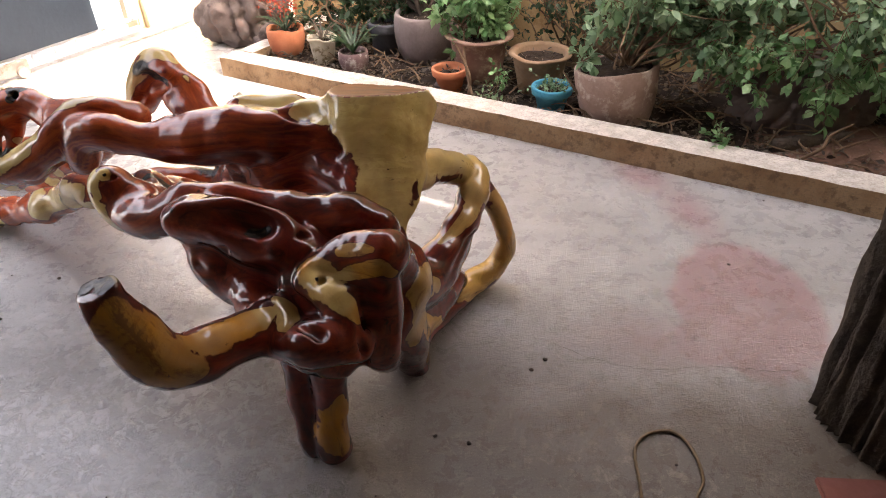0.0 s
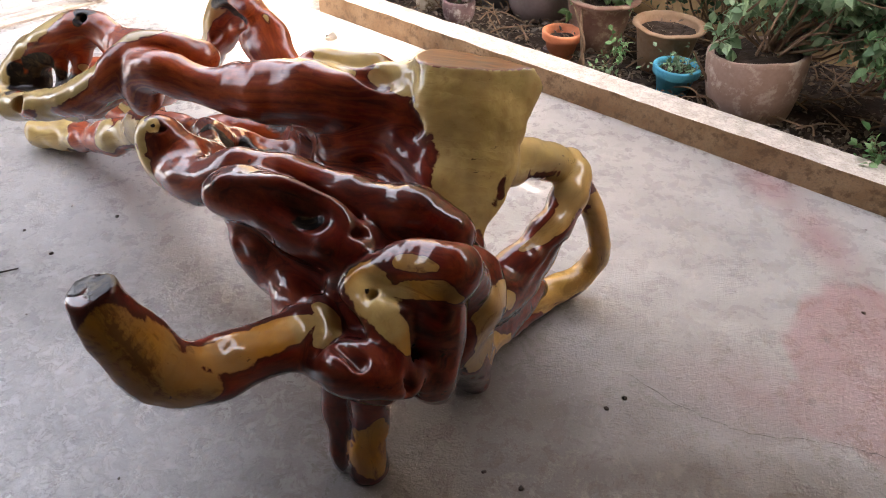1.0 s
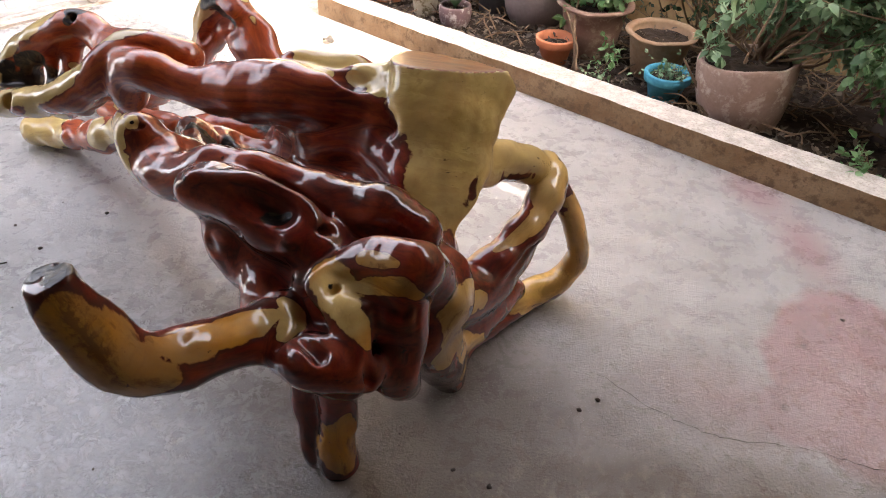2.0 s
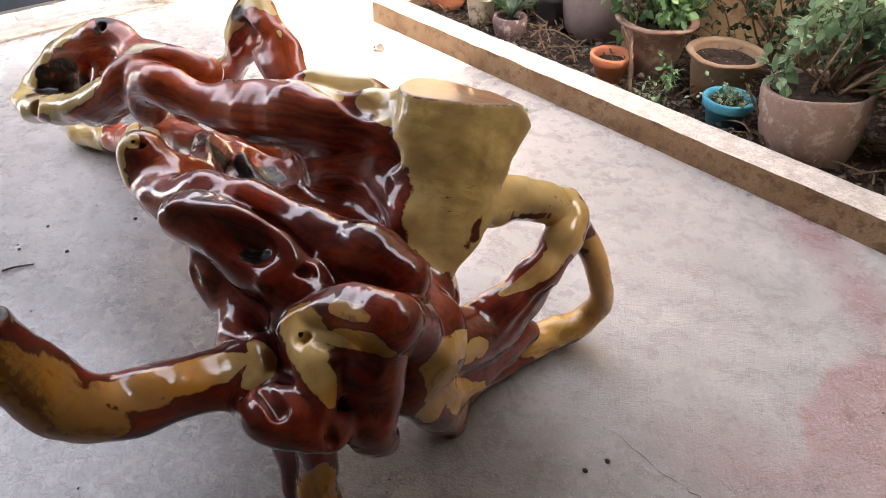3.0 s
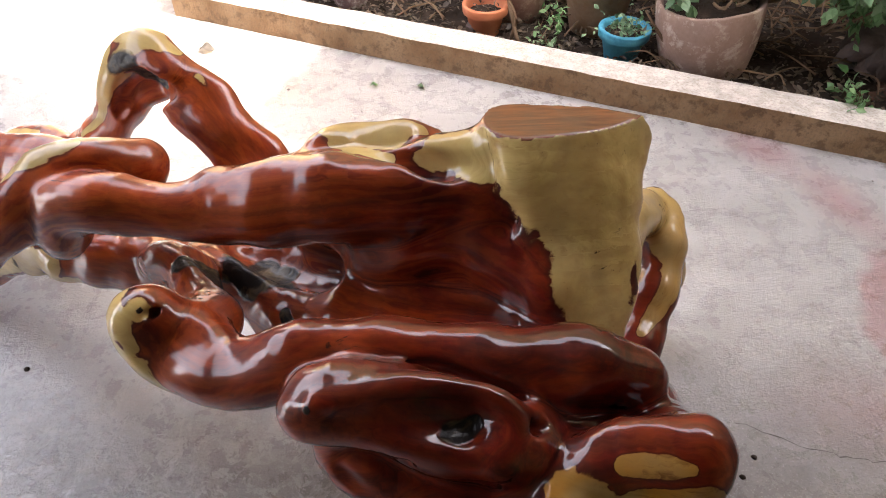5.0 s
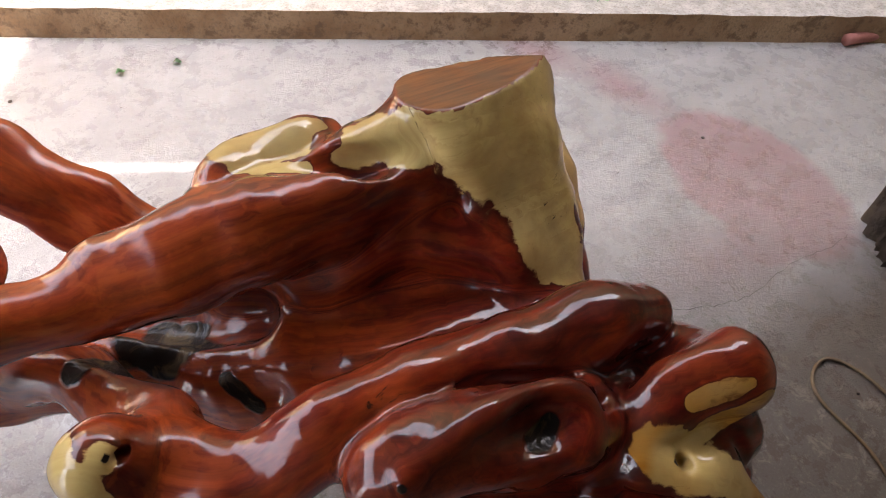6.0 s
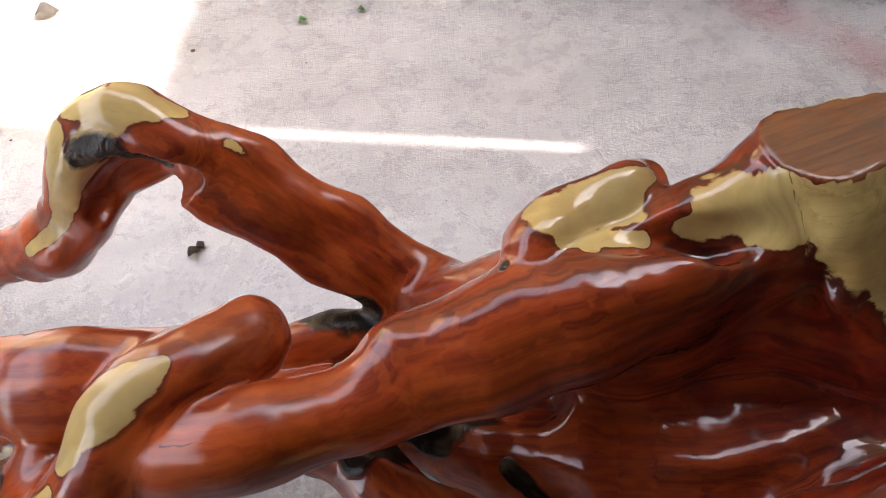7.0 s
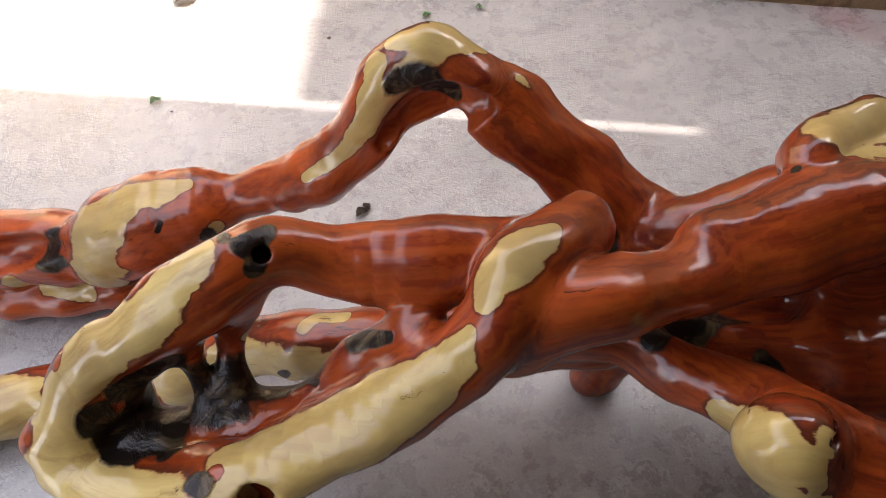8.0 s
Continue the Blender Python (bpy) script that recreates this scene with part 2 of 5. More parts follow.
    c = mix(t, node(t, "ShaderNodeAttribute", attribute_name="matt").outputs[2], c, end)
    t.links.new(c, b.inputs["Base Color"])
    b.inputs["Roughness"].default_value = 0.5
    b.inputs["Specular IOR Level"].default_value = 0.1
    matt = node(t, "ShaderNodeAttribute", attribute_name="matt").outputs[2]
    dull = math_of(t, "MAXIMUM", math_of(t, "MULTIPLY", blackened, 0.45), math_of(t, "MULTIPLY", matt, 0.35))
    t.links.new(math_of(t, "SUBTRACT", 1.0, dull), b.inputs["Coat Weight"])
    t.links.new(math_of(t, "MULTIPLY_ADD", cloud, 0.20, math_of(t, "MULTIPLY_ADD", math_of(t, "SUBTRACT", tone, sap, clamp=True), 0.13, -0.04)), b.inputs["Coat Roughness"])
    b.inputs["Coat IOR"].default_value = 1.5
    h = math_of(t, "ADD", math_of(t, "MULTIPLY", streak, 0.5), math_of(t, "MULTIPLY", fibre, 0.12))
    h = math_of(t, "ADD", h, math_of(t, "MULTIPLY", blackened, math_of(t, "MULTIPLY", edge, 6.0)))
    n = bump(t, b, h, 0.25, 0.004)
    n2 = node(t, "ShaderNodeBump", [(3, math_of(t, "ADD", math_of(t, "MULTIPLY_ADD", math_of(t, "MULTIPLY", blackened, edge), 2.2, noise_of(t, co, 9, 3, 0.45, 0.4)), math_of(t, "ADD", math_of(t, "MULTIPLY", streak, 0.06), math_of(t, "MULTIPLY", noise_of(t, co, 28, 3, 0.55, 0.6), 0.10))))])
    n2.inputs["Strength"].default_value, n2.inputs["Distance"].default_value = 0.22, 0.014
    t.links.new(n2.outputs[0], b.inputs["Coat Normal"])
    return m


def make_leaf_material(name, dark, light):
    m, t, b = material(name)
    rnd = node(t, "ShaderNodeNewGeometry").outputs["Random Per Island"]
    co = node(t, "ShaderNodeTexCoord").outputs[3]
    c = mix(t, rnd, dark, light)
    c = mix(t, math_of(t, "MULTIPLY", noise_of(t, co, 90, 3), 0.5), c, [v * 0.5 for v in dark])
    t.links.new(c, b.inputs["Base Color"])
    b.inputs["Roughness"].default_value = 0.45
    thin = node(t, "ShaderNodeBsdfTranslucent", [(0, c)])
    both = node(t, "ShaderNodeMixShader", [(1, b.outputs[0]), (2, thin.outputs[0])], i_0=0.4)
    t.links.new(both.outputs[0], t.nodes["Material Output"].inputs[0])
    return m


FLOOR = make_floor_material()
WOOD = make_root_wood()
def make_kerb_material():
    """Pale grey on the upward faces, darker ochre-brown on the upright ones."""
    m, t, b = material("kerb_concrete")
    co = node(t, "ShaderNodeTexCoord").outputs[3]
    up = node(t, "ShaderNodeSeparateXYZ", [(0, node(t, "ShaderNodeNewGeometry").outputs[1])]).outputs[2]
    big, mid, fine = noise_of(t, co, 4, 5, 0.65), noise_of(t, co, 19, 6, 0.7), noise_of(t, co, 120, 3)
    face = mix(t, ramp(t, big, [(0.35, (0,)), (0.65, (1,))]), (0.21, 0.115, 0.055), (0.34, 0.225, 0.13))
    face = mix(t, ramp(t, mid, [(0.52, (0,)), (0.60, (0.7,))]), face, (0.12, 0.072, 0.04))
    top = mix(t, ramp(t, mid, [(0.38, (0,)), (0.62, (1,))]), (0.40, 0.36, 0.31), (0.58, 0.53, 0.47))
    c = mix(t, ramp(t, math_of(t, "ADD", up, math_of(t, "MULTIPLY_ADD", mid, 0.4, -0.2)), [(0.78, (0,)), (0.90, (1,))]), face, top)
    c = mix(t, math_of(t, "MULTIPLY", ramp(t, fine, [(0.5, (0,)), (0.7, (1,))]), 0.4), c, (0.12, 0.09, 0.065))
    t.links.new(c, b.inputs["Base Color"])
    b.inputs["Roughness"].default_value, b.inputs["Specular IOR Level"].default_value = 0.9, 0.2
    bump(t, b, math_of(t, "ADD", fine, math_of(t, "MULTIPLY", mid, 1.5)), 0.5, 0.01)
    return m


KERB = make_kerb_material()
CONCRETE = mottled("kerb_concrete", (0.36, 0.305, 0.25), (0.52, 0.465, 0.40), 7, 0.9, 0.6, 90, spots=(0.27, 0.21, 0.155))
SOIL = mottled("dry_soil", (0.018, 0.012, 0.009), (0.055, 0.036, 0.025), 9, 0.95, 0.8, 50)
REDDISH = mottled("red_earth", (0.09, 0.050, 0.033), (0.22, 0.12, 0.085), 9, 0.95, 0.8, 50)
PLASTER = mottled("ochre_plaster", (0.33, 0.21, 0.10), (0.48, 0.34, 0.18), 3, 0.9, 0.3, 60, spots=(0.25, 0.15, 0.07))
CREAM = mottled("cream_plaster", (0.33, 0.26, 0.15), (0.42, 0.34, 0.22), 3, 0.9, 0.2, 60)
CEILING = mottled("roof_underside", (0.06, 0.05, 0.045), (0.10, 0.085, 0.075), 3, 0.8, 0.2, 40)
DIM = mottled("brown_wall", (0.10, 0.08, 0.065), (0.16, 0.13, 0.11), 3, 0.9, 0.2, 60)
STEEL_GREY = mottled("grey_painted_steel", (0.026, 0.036, 0.048), (0.042, 0.054, 0.068), 2.5, 0.5, 0.1, 40)
WHITE_PAINT = mottled("white_paint", (0.50, 0.49, 0.47), (0.66, 0.65, 0.63), 5, 0.55, 0.15, 70)
TERRACOTTA = mottled("terracotta", (0.46, 0.15, 0.07), (0.60, 0.24, 0.13), 9, 0.8, 0.25, 70)
TERRA_DULL = mottled("weathered_terracotta", (0.19, 0.105, 0.078), (0.28, 0.175, 0.14), 8, 0.85, 0.35, 60, spots=(0.31, 0.22, 0.17))
JAR_CLAY = mottled("pinkish_jar_clay", (0.26, 0.165, 0.125), (0.37, 0.26, 0.21), 8, 0.85, 0.35, 60, spots=(0.42, 0.33, 0.27))
TAN_CLAY = mottled("tan_clay", (0.25, 0.155, 0.095), (0.35, 0.24, 0.155), 8, 0.85, 0.35, 60, spots=(0.25, 0.15, 0.085))
GREY_CLAY = mottled("grey_clay", (0.20, 0.155, 0.14), (0.30, 0.24, 0.22), 6, 0.85, 0.35, 60)
BLUE_PAINT = mottled("blue_painted_clay", (0.05, 0.28, 0.39), (0.09, 0.39, 0.50), 9, 0.6, 0.25, 60, spots=(0.03, 0.20, 0.29))
PURPLE_CLAY = mottled("purple_brown_clay", (0.13, 0.08, 0.08), (0.22, 0.15, 0.15), 9, 0.7, 0.25, 60, spots=(0.42, 0.38, 0.36))
DARK_POT = mottled("dark_clay", (0.06, 0.06, 0.07), (0.10, 0.10, 0.11), 9, 0.7, 0.25, 60)
WHITE_CLAY = mottled("whitewashed_clay", (0.45, 0.40, 0.30), (0.60, 0.55, 0.45), 9, 0.8, 0.3, 60, spots=(0.18, 0.14, 0.08))
BARK = mottled("dark_bark", (0.035, 0.026, 0.02), (0.10, 0.075, 0.055), 14, 0.9, 0.8, 70)
TWIG = mottled("dry_twig", (0.12, 0.075, 0.045), (0.24, 0.16, 0.10), 20, 0.9, 0.4, 120)
ROCK = mottled("pinkish_rock", (0.11, 0.08, 0.07), (0.19, 0.15, 0.13), 5, 0.85, 0.6, 40, spots=(0.15, 0.10, 0.08))
RED_SLAB = mottled("red_oxide_cement", (0.26, 0.09, 0.07), (0.36, 0.15, 0.12), 6, 0.75, 0.3, 60)
CABLE = mottled("tan_cable", (0.20, 0.14, 0.08), (0.30, 0.22, 0.13), 20, 0.6, 0.1, 90)
LEAF = make_leaf_material("green_leaf", (0.10, 0.21, 0.095), (0.42, 0.58, 0.35))
# green leaf again, darkened to put the shade into the colour
LEAF_SHADED = make_leaf_material("shaded_leaf", (0.018, 0.045, 0.018), (0.07, 0.13, 0.055))
LEAF_LIGHT = make_leaf_material("light_green_leaf", (0.10, 0.25, 0.085), (0.36, 0.56, 0.28))
LEAF_DRY = make_leaf_material("dead_leaf", (0.035, 0.024, 0.016), (0.25, 0.185, 0.125))
LEAF_GREY = make_leaf_material("grey_leaf", (0.16, 0.14, 0.12), (0.22, 0.20, 0.18))
LEAF_RED = make_leaf_material("red_leaf", (0.35, 0.03, 0.02), (0.55, 0.15, 0.05))


# ---- building blocks ----
def part(name, bm, mat, parent=None, label="", smooth=False):
    """One bmesh as one mesh object, under a thing or a part."""
    me = bpy.data.meshes.new(name)
    bmesh.ops.recalc_face_normals(bm, faces=bm.faces)
    bm.to_mesh(me)
    bm.free()
    me.materials.append(mat)
    if smooth:
        me.polygons.foreach_set("use_smooth", [True] * len(me.polygons))
    ob = new(name, me)
    if parent:
        ob.parent = parent
    if label:
        ob["label"] = label
    return ob


def thing(name, at, label, category, group="", turn=0.0):
    ob = new(name)
    ob.matrix_world = pose(*at, 0, 0, turn)
    return tagged(ob, label, category, group)


def box(lo, hi, bevel=0.0, m=None):
    bm = bmesh.new()
    bmesh.ops.create_cube(bm, size=1)
    for v in bm.verts:
        v.co = Vector([lo[i] + (hi[i] - lo[i]) * (v.co[i] + 0.5) for i in range(3)])
    if bevel:
        bmesh.ops.bevel(bm, geom=bm.edges[:], offset=bevel, segments=2, affect="EDGES")
    if m:
        bm.transform(m)
    return bm


def lathe(profile, steps=40, wobble=0.0, seed=0.0):
    """A turned body from (radius, height) pairs."""
    bm = bmesh.new()
    rings = []
    for r, z in profile:
        ring = []
        for i in range(steps):
            a = 2 * math.pi * i / steps
            k = 1 + wobble * noise.noise((math.cos(a) * 1.5 + seed, math.sin(a) * 1.5, z * 6))
            ring.append(bm.verts.new((r * k * math.cos(a), r * k * math.sin(a), z)))
        rings.append(ring)
    for lower, upper in zip(rings, rings[1:]):
        for i in range(steps):
            bm.faces.new((lower[i], lower[(i + 1) % steps], upper[(i + 1) % steps], upper[i]))
    bm.faces.new(rings[0][::-1])
    bm.faces.new(rings[-1])
    return bm


def curve_points(points, steps):
    """A smooth line through the points (with radii, or whatever else they carry)."""
    p = [np.array(q, float) for q in points]
    p = [2 * p[0] - p[1], *p, 2 * p[-1] - p[-2]]
    out = []
    for a, b, c, d in zip(p, p[1:], p[2:], p[3:]):
        for i in range(steps):
            t = i / steps
            out.append(0.5 * (2 * b + (c - a) * t + (2 * a - 5 * b + 4 * c - d) * t * t + (3 * b - a - 3 * c + d) * t ** 3))
    out.append(p[-2])
    return out


def tube(bm, points, steps=4, sides=6):
    """Adds a tapered, bent rod through (x, y, z, radius) points."""
    line = curve_points(points, steps)
    rings = []
    for i, q in enumerate(line):
        way = Vector((line[min(i + 1, len(line) - 1)] - line[max(i - 1, 0)])[:3]).normalized()
        side = way.cross(Vector((0.3, 0.2, 1)).normalized()).normalized()
        up = side.cross(way)
        rings.append([bm.verts.new(Vector(q[:3]) + (side * math.cos(2 * math.pi * k / sides) + up * math.sin(2 * math.pi * k / sides)) * max(q[3], 0.0004)) for k in range(sides)])
    for lower, upper in zip(rings, rings[1:]):
        for k in range(sides):
            bm.faces.new((lower[k], lower[(k + 1) % sides], upper[(k + 1) % sides], upper[k]))
    bm.faces.new(rings[0][::-1])
    bm.faces.new(rings[-1])
    return bm


def structure(name, bm, mat, label=""):
    return tagged(part(name, bm, mat, None, label), label, name.split("_")[0], "", "structure")


# ---- setting ----
bm = bmesh.new()
bmesh.ops.create_grid(bm, x_segments=60, y_segments=60, size=30)
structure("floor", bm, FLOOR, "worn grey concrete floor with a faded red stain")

AXES = Matrix((( KU.x, KV.x, 0, 0), (KU.y, KV.y, 0, 3.16), (0, 0, 1, 0), (0, 0, 0, 1)))


def rough_bar(lo, hi, cuts, amount, seed):
    """A long cast bar with slightly chipped, uneven faces."""
    bm = box(lo, hi)
    long = [e for e in bm.edges if abs((e.verts[0].co - e.verts[1].co).x) > 0.5 * (hi[0] - lo[0])]
    bmesh.ops.subdivide_edges(bm, edges=long, cuts=cuts, use_grid_fill=True)
    for v in bm.verts:
        v.co += Vector((0, noise.noise(v.co * 9 + Vector((seed, 0, 0))), noise.noise(v.co * 9 + Vector((0, seed, 5))))) * amount
    bm.transform(AXES)
    return bm


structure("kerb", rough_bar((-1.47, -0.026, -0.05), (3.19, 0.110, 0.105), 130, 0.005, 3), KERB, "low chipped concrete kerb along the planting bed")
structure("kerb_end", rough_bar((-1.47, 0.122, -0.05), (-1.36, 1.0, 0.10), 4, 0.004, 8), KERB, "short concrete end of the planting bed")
bm = bmesh.new()
bmesh.ops.create_grid(bm, x_segments=150, y_segments=26, size=1)
for v in bm.verts:
    v.co.x, v.co.y = 0.92 + v.co.x * 2.27, 0.545 + v.co.y * 0.425
    v.co.z = 0.050 + 0.025 * noise.noise(v.co * 5) + 0.012 * noise.noise(v.co * 17) + 0.05 * max(0, v.co.x - 1.2) * v.co.y
bm.transform(AXES)
structure("soil", bm, SOIL, "dry dark earth in the planting bed")
# real wall, its unseen upper part added to hold back the sky
structure("wall_back", box((-1.80, 0.97, 0), (3.2, 1.12, 3.15), 0.01, AXES), PLASTER, "stained ochre plaster wall behind the plants")
structure("wall_side", box((-2.75, 0.33, 0), (-2.60, 4.0, 2.2), 0.01, AXES), CREAM, "cream plaster wall beside the gate")
structure("ceiling", box((-1.05, -3.4, 2.08), (3.2, -0.67, 2.18), 0, AXES), CEILING, "plain underside of the porch roof")
# unseen dark wall added to close the porch and hold back light
structure("wall_house", box((-2.4, -3.4, 0), (3.2, -3.25, 2.08), 0, AXES), DIM, "unseen plain wall added behind the porch")
# unseen far-end wall, added so its high wide opening and slit shape the sun
bm = bmesh.new()
for lo, hi in (((3.2, -3.25, 0), (3.35, 1.5, 2.55)), ((3.2, -3.25, 2.551), (3.35, -0.69, 3.55)), ((3.2, -0.655, 2.551), (3.35, 1.5, 3.55)), ((3.2, -3.25, 5.25), (3.35, -0.02, 8.0)), ((3.2, -0.02, 3.56), (3.35, 1.5, 5.24))):
    one = box(lo, hi, 0, AXES)
    me = bpy.data.meshes.new("piece")
    one.to_mesh(me)
    one.free()
    bm.from_mesh(me)
structure("wall_end", bm, CREAM, "unseen end wall added to shape the sunlight, with a high opening and a slit")

# ---- the root bench ----
CELL = 0.0056
LOW, HIGH = np.array((-1.90, 0.84, -0.03)), np.array((0.36, 2.62, 0.80))
SHAPE = np.ceil((HIGH - LOW) / CELL).astype(int)
FAR = 0.12
field = np.full(SHAPE, FAR, np.float32)
GROWN = []


def spine_distance(p, line, flat):
    """Distance of the points p from a tapered spine, how far along it they lie, and their offset from it."""
    best = np.full(len(p), 9.0)
    along = np.zeros(len(p))
    off = np.zeros((len(p), 3))
    run = 0.0
    for a, b in zip(line, line[1:]):
        ab = b[:3] - a[:3]
        size = float(np.linalg.norm(ab))
        k = np.clip((p - a[:3]) @ ab / (size * size + 1e-9), 0, 1)
        d = p - a[:3] - k[:, None] * ab
        e = d
        if flat is not None:
            n = flat[:3]
            e = d + (d @ n)[:, None] * n * (flat[3] - 1)
        got = np.sqrt((e * e).sum(1)) - (a[3] + (b[3] - a[3]) * k)
        if flat is not None:
            got = got / (0.5 + 0.5 * flat[3])
        near = got < best
        best = np.where(near, got, best)
        along = np.where(near, run + k * size, along)
        off = np.where(near[:, None], d, off)
        run += size
    return best, along, off


def spine_field(points, steps, flat, margin):
    """The window round a spine and its distance there, worked out a short piece at a time."""
    line = [np.array(q) for q in curve_points(points, steps)]
    xyz = np.array([q[:3] for q in line])
    reach = max(q[3] for q in line) + margin
    if flat is not None:
        n = np.array(flat[:3], float)
        flat = np.array((*(n / np.linalg.norm(n)), flat[3]))
    a, b = cells_of(xyz.min(0) - reach, xyz.max(0) + reach)
    d = np.full(b - a, FAR, np.float32)
    for k in range(0, len(line) - 1, 2):
        piece = line[k:k + 3]
        some = np.array([q[:3] for q in piece])
        wide = max(q[3] for q in piece) + margin
        i, j = cells_of(some.min(0) - wide, some.max(0) + wide)
        sl = tuple(slice(p, q) for p, q in zip(i - a, j - a))
        got = spine_distance(places(i, j), piece, flat)[0].reshape(j - i)
        d[sl] = np.minimum(d[sl], got)
    return line, flat, a, b, d


def cells_of(lo, hi):
    return np.clip(np.floor((lo - LOW) / CELL).astype(int), 0, SHAPE), np.clip(np.ceil((hi - LOW) / CELL).astype(int) + 1, 0, SHAPE)


def places(a, b):
    axes = [(LOW[i] + CELL * np.arange(a[i], b[i])).astype(np.float32) for i in range(3)]
    return np.stack(np.meshgrid(*axes, indexing="ij"), -1).reshape(-1, 3)


def limb(name, *points, blend=0.03, flat=None, cut=(), lumps=0.006, steps=4):
    """Grows a limb of wood through (x, y, z, radius) points and melts it into what stands."""
    line, flat, a, b, d = spine_field(points, steps, flat, 0.045)
    sl = tuple(slice(i, j) for i, j in zip(a, b))
    live = d < FAR
    axes = [(LOW[i] + CELL * np.arange(a[i], b[i])).astype(np.float32).reshape([-1 if k == i else 1 for k in range(3)]) for i in range(3)]
    if lumps:
        x, y, z = axes
        swell = lumps * 0.8 * np.sin(31 * x + 17 * y + 23 * z + 1.7 * len(GROWN)) * np.sin(37 * y - 19 * x + 13 * z + 2)
        d = np.where(live, d + swell, d)
    for c in cut:
        n = np.array(c[3:6], float)
        n /= np.linalg.norm(n)
        d = np.maximum(d, sum((axes[i] - c[i]) * n[i] for i in range(3)))
    old = field[sl]
    d = np.minimum(d, FAR)
    h = np.clip(0.5 + 0.5 * (old - d) / blend, 0, 1)
    field[sl] = old * (1 - h) + d * h - blend * h * (1 - h)
    GROWN.append((name, line, flat))


def hollow(*points, blend=0.015, flat=None, steps=4):
    """Takes wood away along (x, y, z, radius) points."""
    line, flat, a, b, d = spine_field(points, steps, flat, 0.03)
    sl = tuple(slice(i, j) for i, j in zip(a, b))
    old, d = field[sl], -d
    h = np.clip(0.5 - 0.5 * (old - d) / blend, 0, 1)
    field[sl] = old * (1 - h) + d * h + blend * h * (1 - h)


# seat and the body under it
limb("seat", (-0.10, 1.55, 0.38, 0.11), (-0.28, 1.60, 0.37, 0.12), (-0.42, 1.66, 0.36, 0.11), (-0.54, 1.74, 0.34, 0.09), blend=0.05)
limb("body", (-0.02, 1.42, 0.40, 0.10), (-0.15, 1.40, 0.42, 0.12), (-0.30, 1.40, 0.44, 0.10), (-0.38, 1.38, 0.47, 0.07), blend=0.05)
limb("body", (-0.14, 1.32, 0.44, 0.09), (-0.14, 1.25, 0.38, 0.07), blend=0.05)
# back, with the sawn stump at its end
limb("backrest", (-0.14, 1.775, 0.590, 0.070), (-0.24, 1.770, 0.600, 0.076), (-0.34, 1.755, 0.606, 0.076), (-0.44, 1.752, 0.610, 0.074), (-0.54, 1.757, 0.595, 0.066), (-0.62, 1.762, 0.585, 0.060), blend=0.04)
limb("backrest", (-0.14, 1.72, 0.45, 0.09), (-0.30, 1.77, 0.46, 0.09), (-0.46, 1.82, 0.44, 0.08), blend=0.06)
CUT = (-0.06, 1.79, 0.714, 0.0, 0.10, 1)
limb("stump", (-0.060, 1.530, 0.445, 0.045), (-0.042, 1.620, 0.522, 0.076), (-0.050, 1.702, 0.600, 0.100), (-0.060, 1.767, 0.674, 0.130), (-0.066, 1.830, 0.745, 0.136),
     flat=(0.22, -0.64, 0.73, 3.1), cut=[CUT, (-0.04, 1.836, 0.70, 0.39, 0.92, 0.25)], blend=0.025, lumps=0.002)
limb("stump", (-0.165, 1.800, 0.640, 0.060), (-0.150, 1.800, 0.690, 0.055), (-0.15, 1.81, 0.74, 0.050), cut=[CUT], blend=0.03, lumps=0.002)
# the saddle beside the stump, and the curled lobe past it
limb("backrest", (-0.15, 1.790, 0.665, 0.044), (-0.21, 1.795, 0.650, 0.044), (-0.265, 1.795, 0.640, 0.042), (-0.31, 1.790, 0.615, 0.040), blend=0.022)
limb("backrest", (-0.285, 1.870, 0.610, 0.036), (-0.33, 1.858, 0.634, 0.034), (-0.39, 1.850, 0.640, 0.036), (-0.445, 1.835, 0.638, 0.040), (-0.470, 1.805, 0.628, 0.036), blend=0.016)
limb("backrest", (-0.55, 1.92, 0.40, 0.050), (-0.47, 1.88, 0.46, 0.055), (-0.40, 1.84, 0.54, 0.055), blend=0.04)
# the long arm and its twisted end
limb("armrest", (-0.50, 1.758, 0.600, 0.066), (-0.62, 1.757, 0.588, 0.056), (-0.72, 1.752, 0.592, 0.050), (-0.81, 1.752, 0.612, 0.051), (-0.870, 1.764, 0.598, 0.052), (-0.905, 1.778, 0.555, 0.050), (-0.93, 1.80, 0.50, 0.042), blend=0.024)
limb("armrest", (-0.78, 1.86, 0.60, 0.045), (-0.86, 1.83, 0.630, 0.048), (-0.92, 1.79, 0.615, 0.050), (-0.985, 1.765, 0.56, 0.048), (-1.06, 1.765, 0.512, 0.042), blend=0.014)
limb("armrest", (-1.00, 1.765, 0.555, 0.044), (-1.07, 1.765, 0.515, 0.050), (-1.17, 1.760, 0.480, 0.052), (-1.27, 1.765, 0.452, 0.053), (-1.365, 1.800, 0.425, 0.051), (-1.43, 1.855, 0.415, 0.049), (-1.450, 1.905, 0.435, 0.047), flat=(0.15, 0.35, 1, 1.4), blend=0.014)
limb("armrest", (-0.84, 1.85, 0.58, 0.050), (-0.92, 1.88, 0.580, 0.052), (-0.995, 1.905, 0.578, 0.058), (-1.08, 1.94, 0.575, 0.044), (-1.15, 1.965, 0.60, 0.046), (-1.23, 1.955, 0.588, 0.047), (-1.325, 1.945, 0.535, 0.050), (-1.41, 1.935, 0.475, 0.050), (-1.445, 1.905, 0.43, 0.046), blend=0.018)
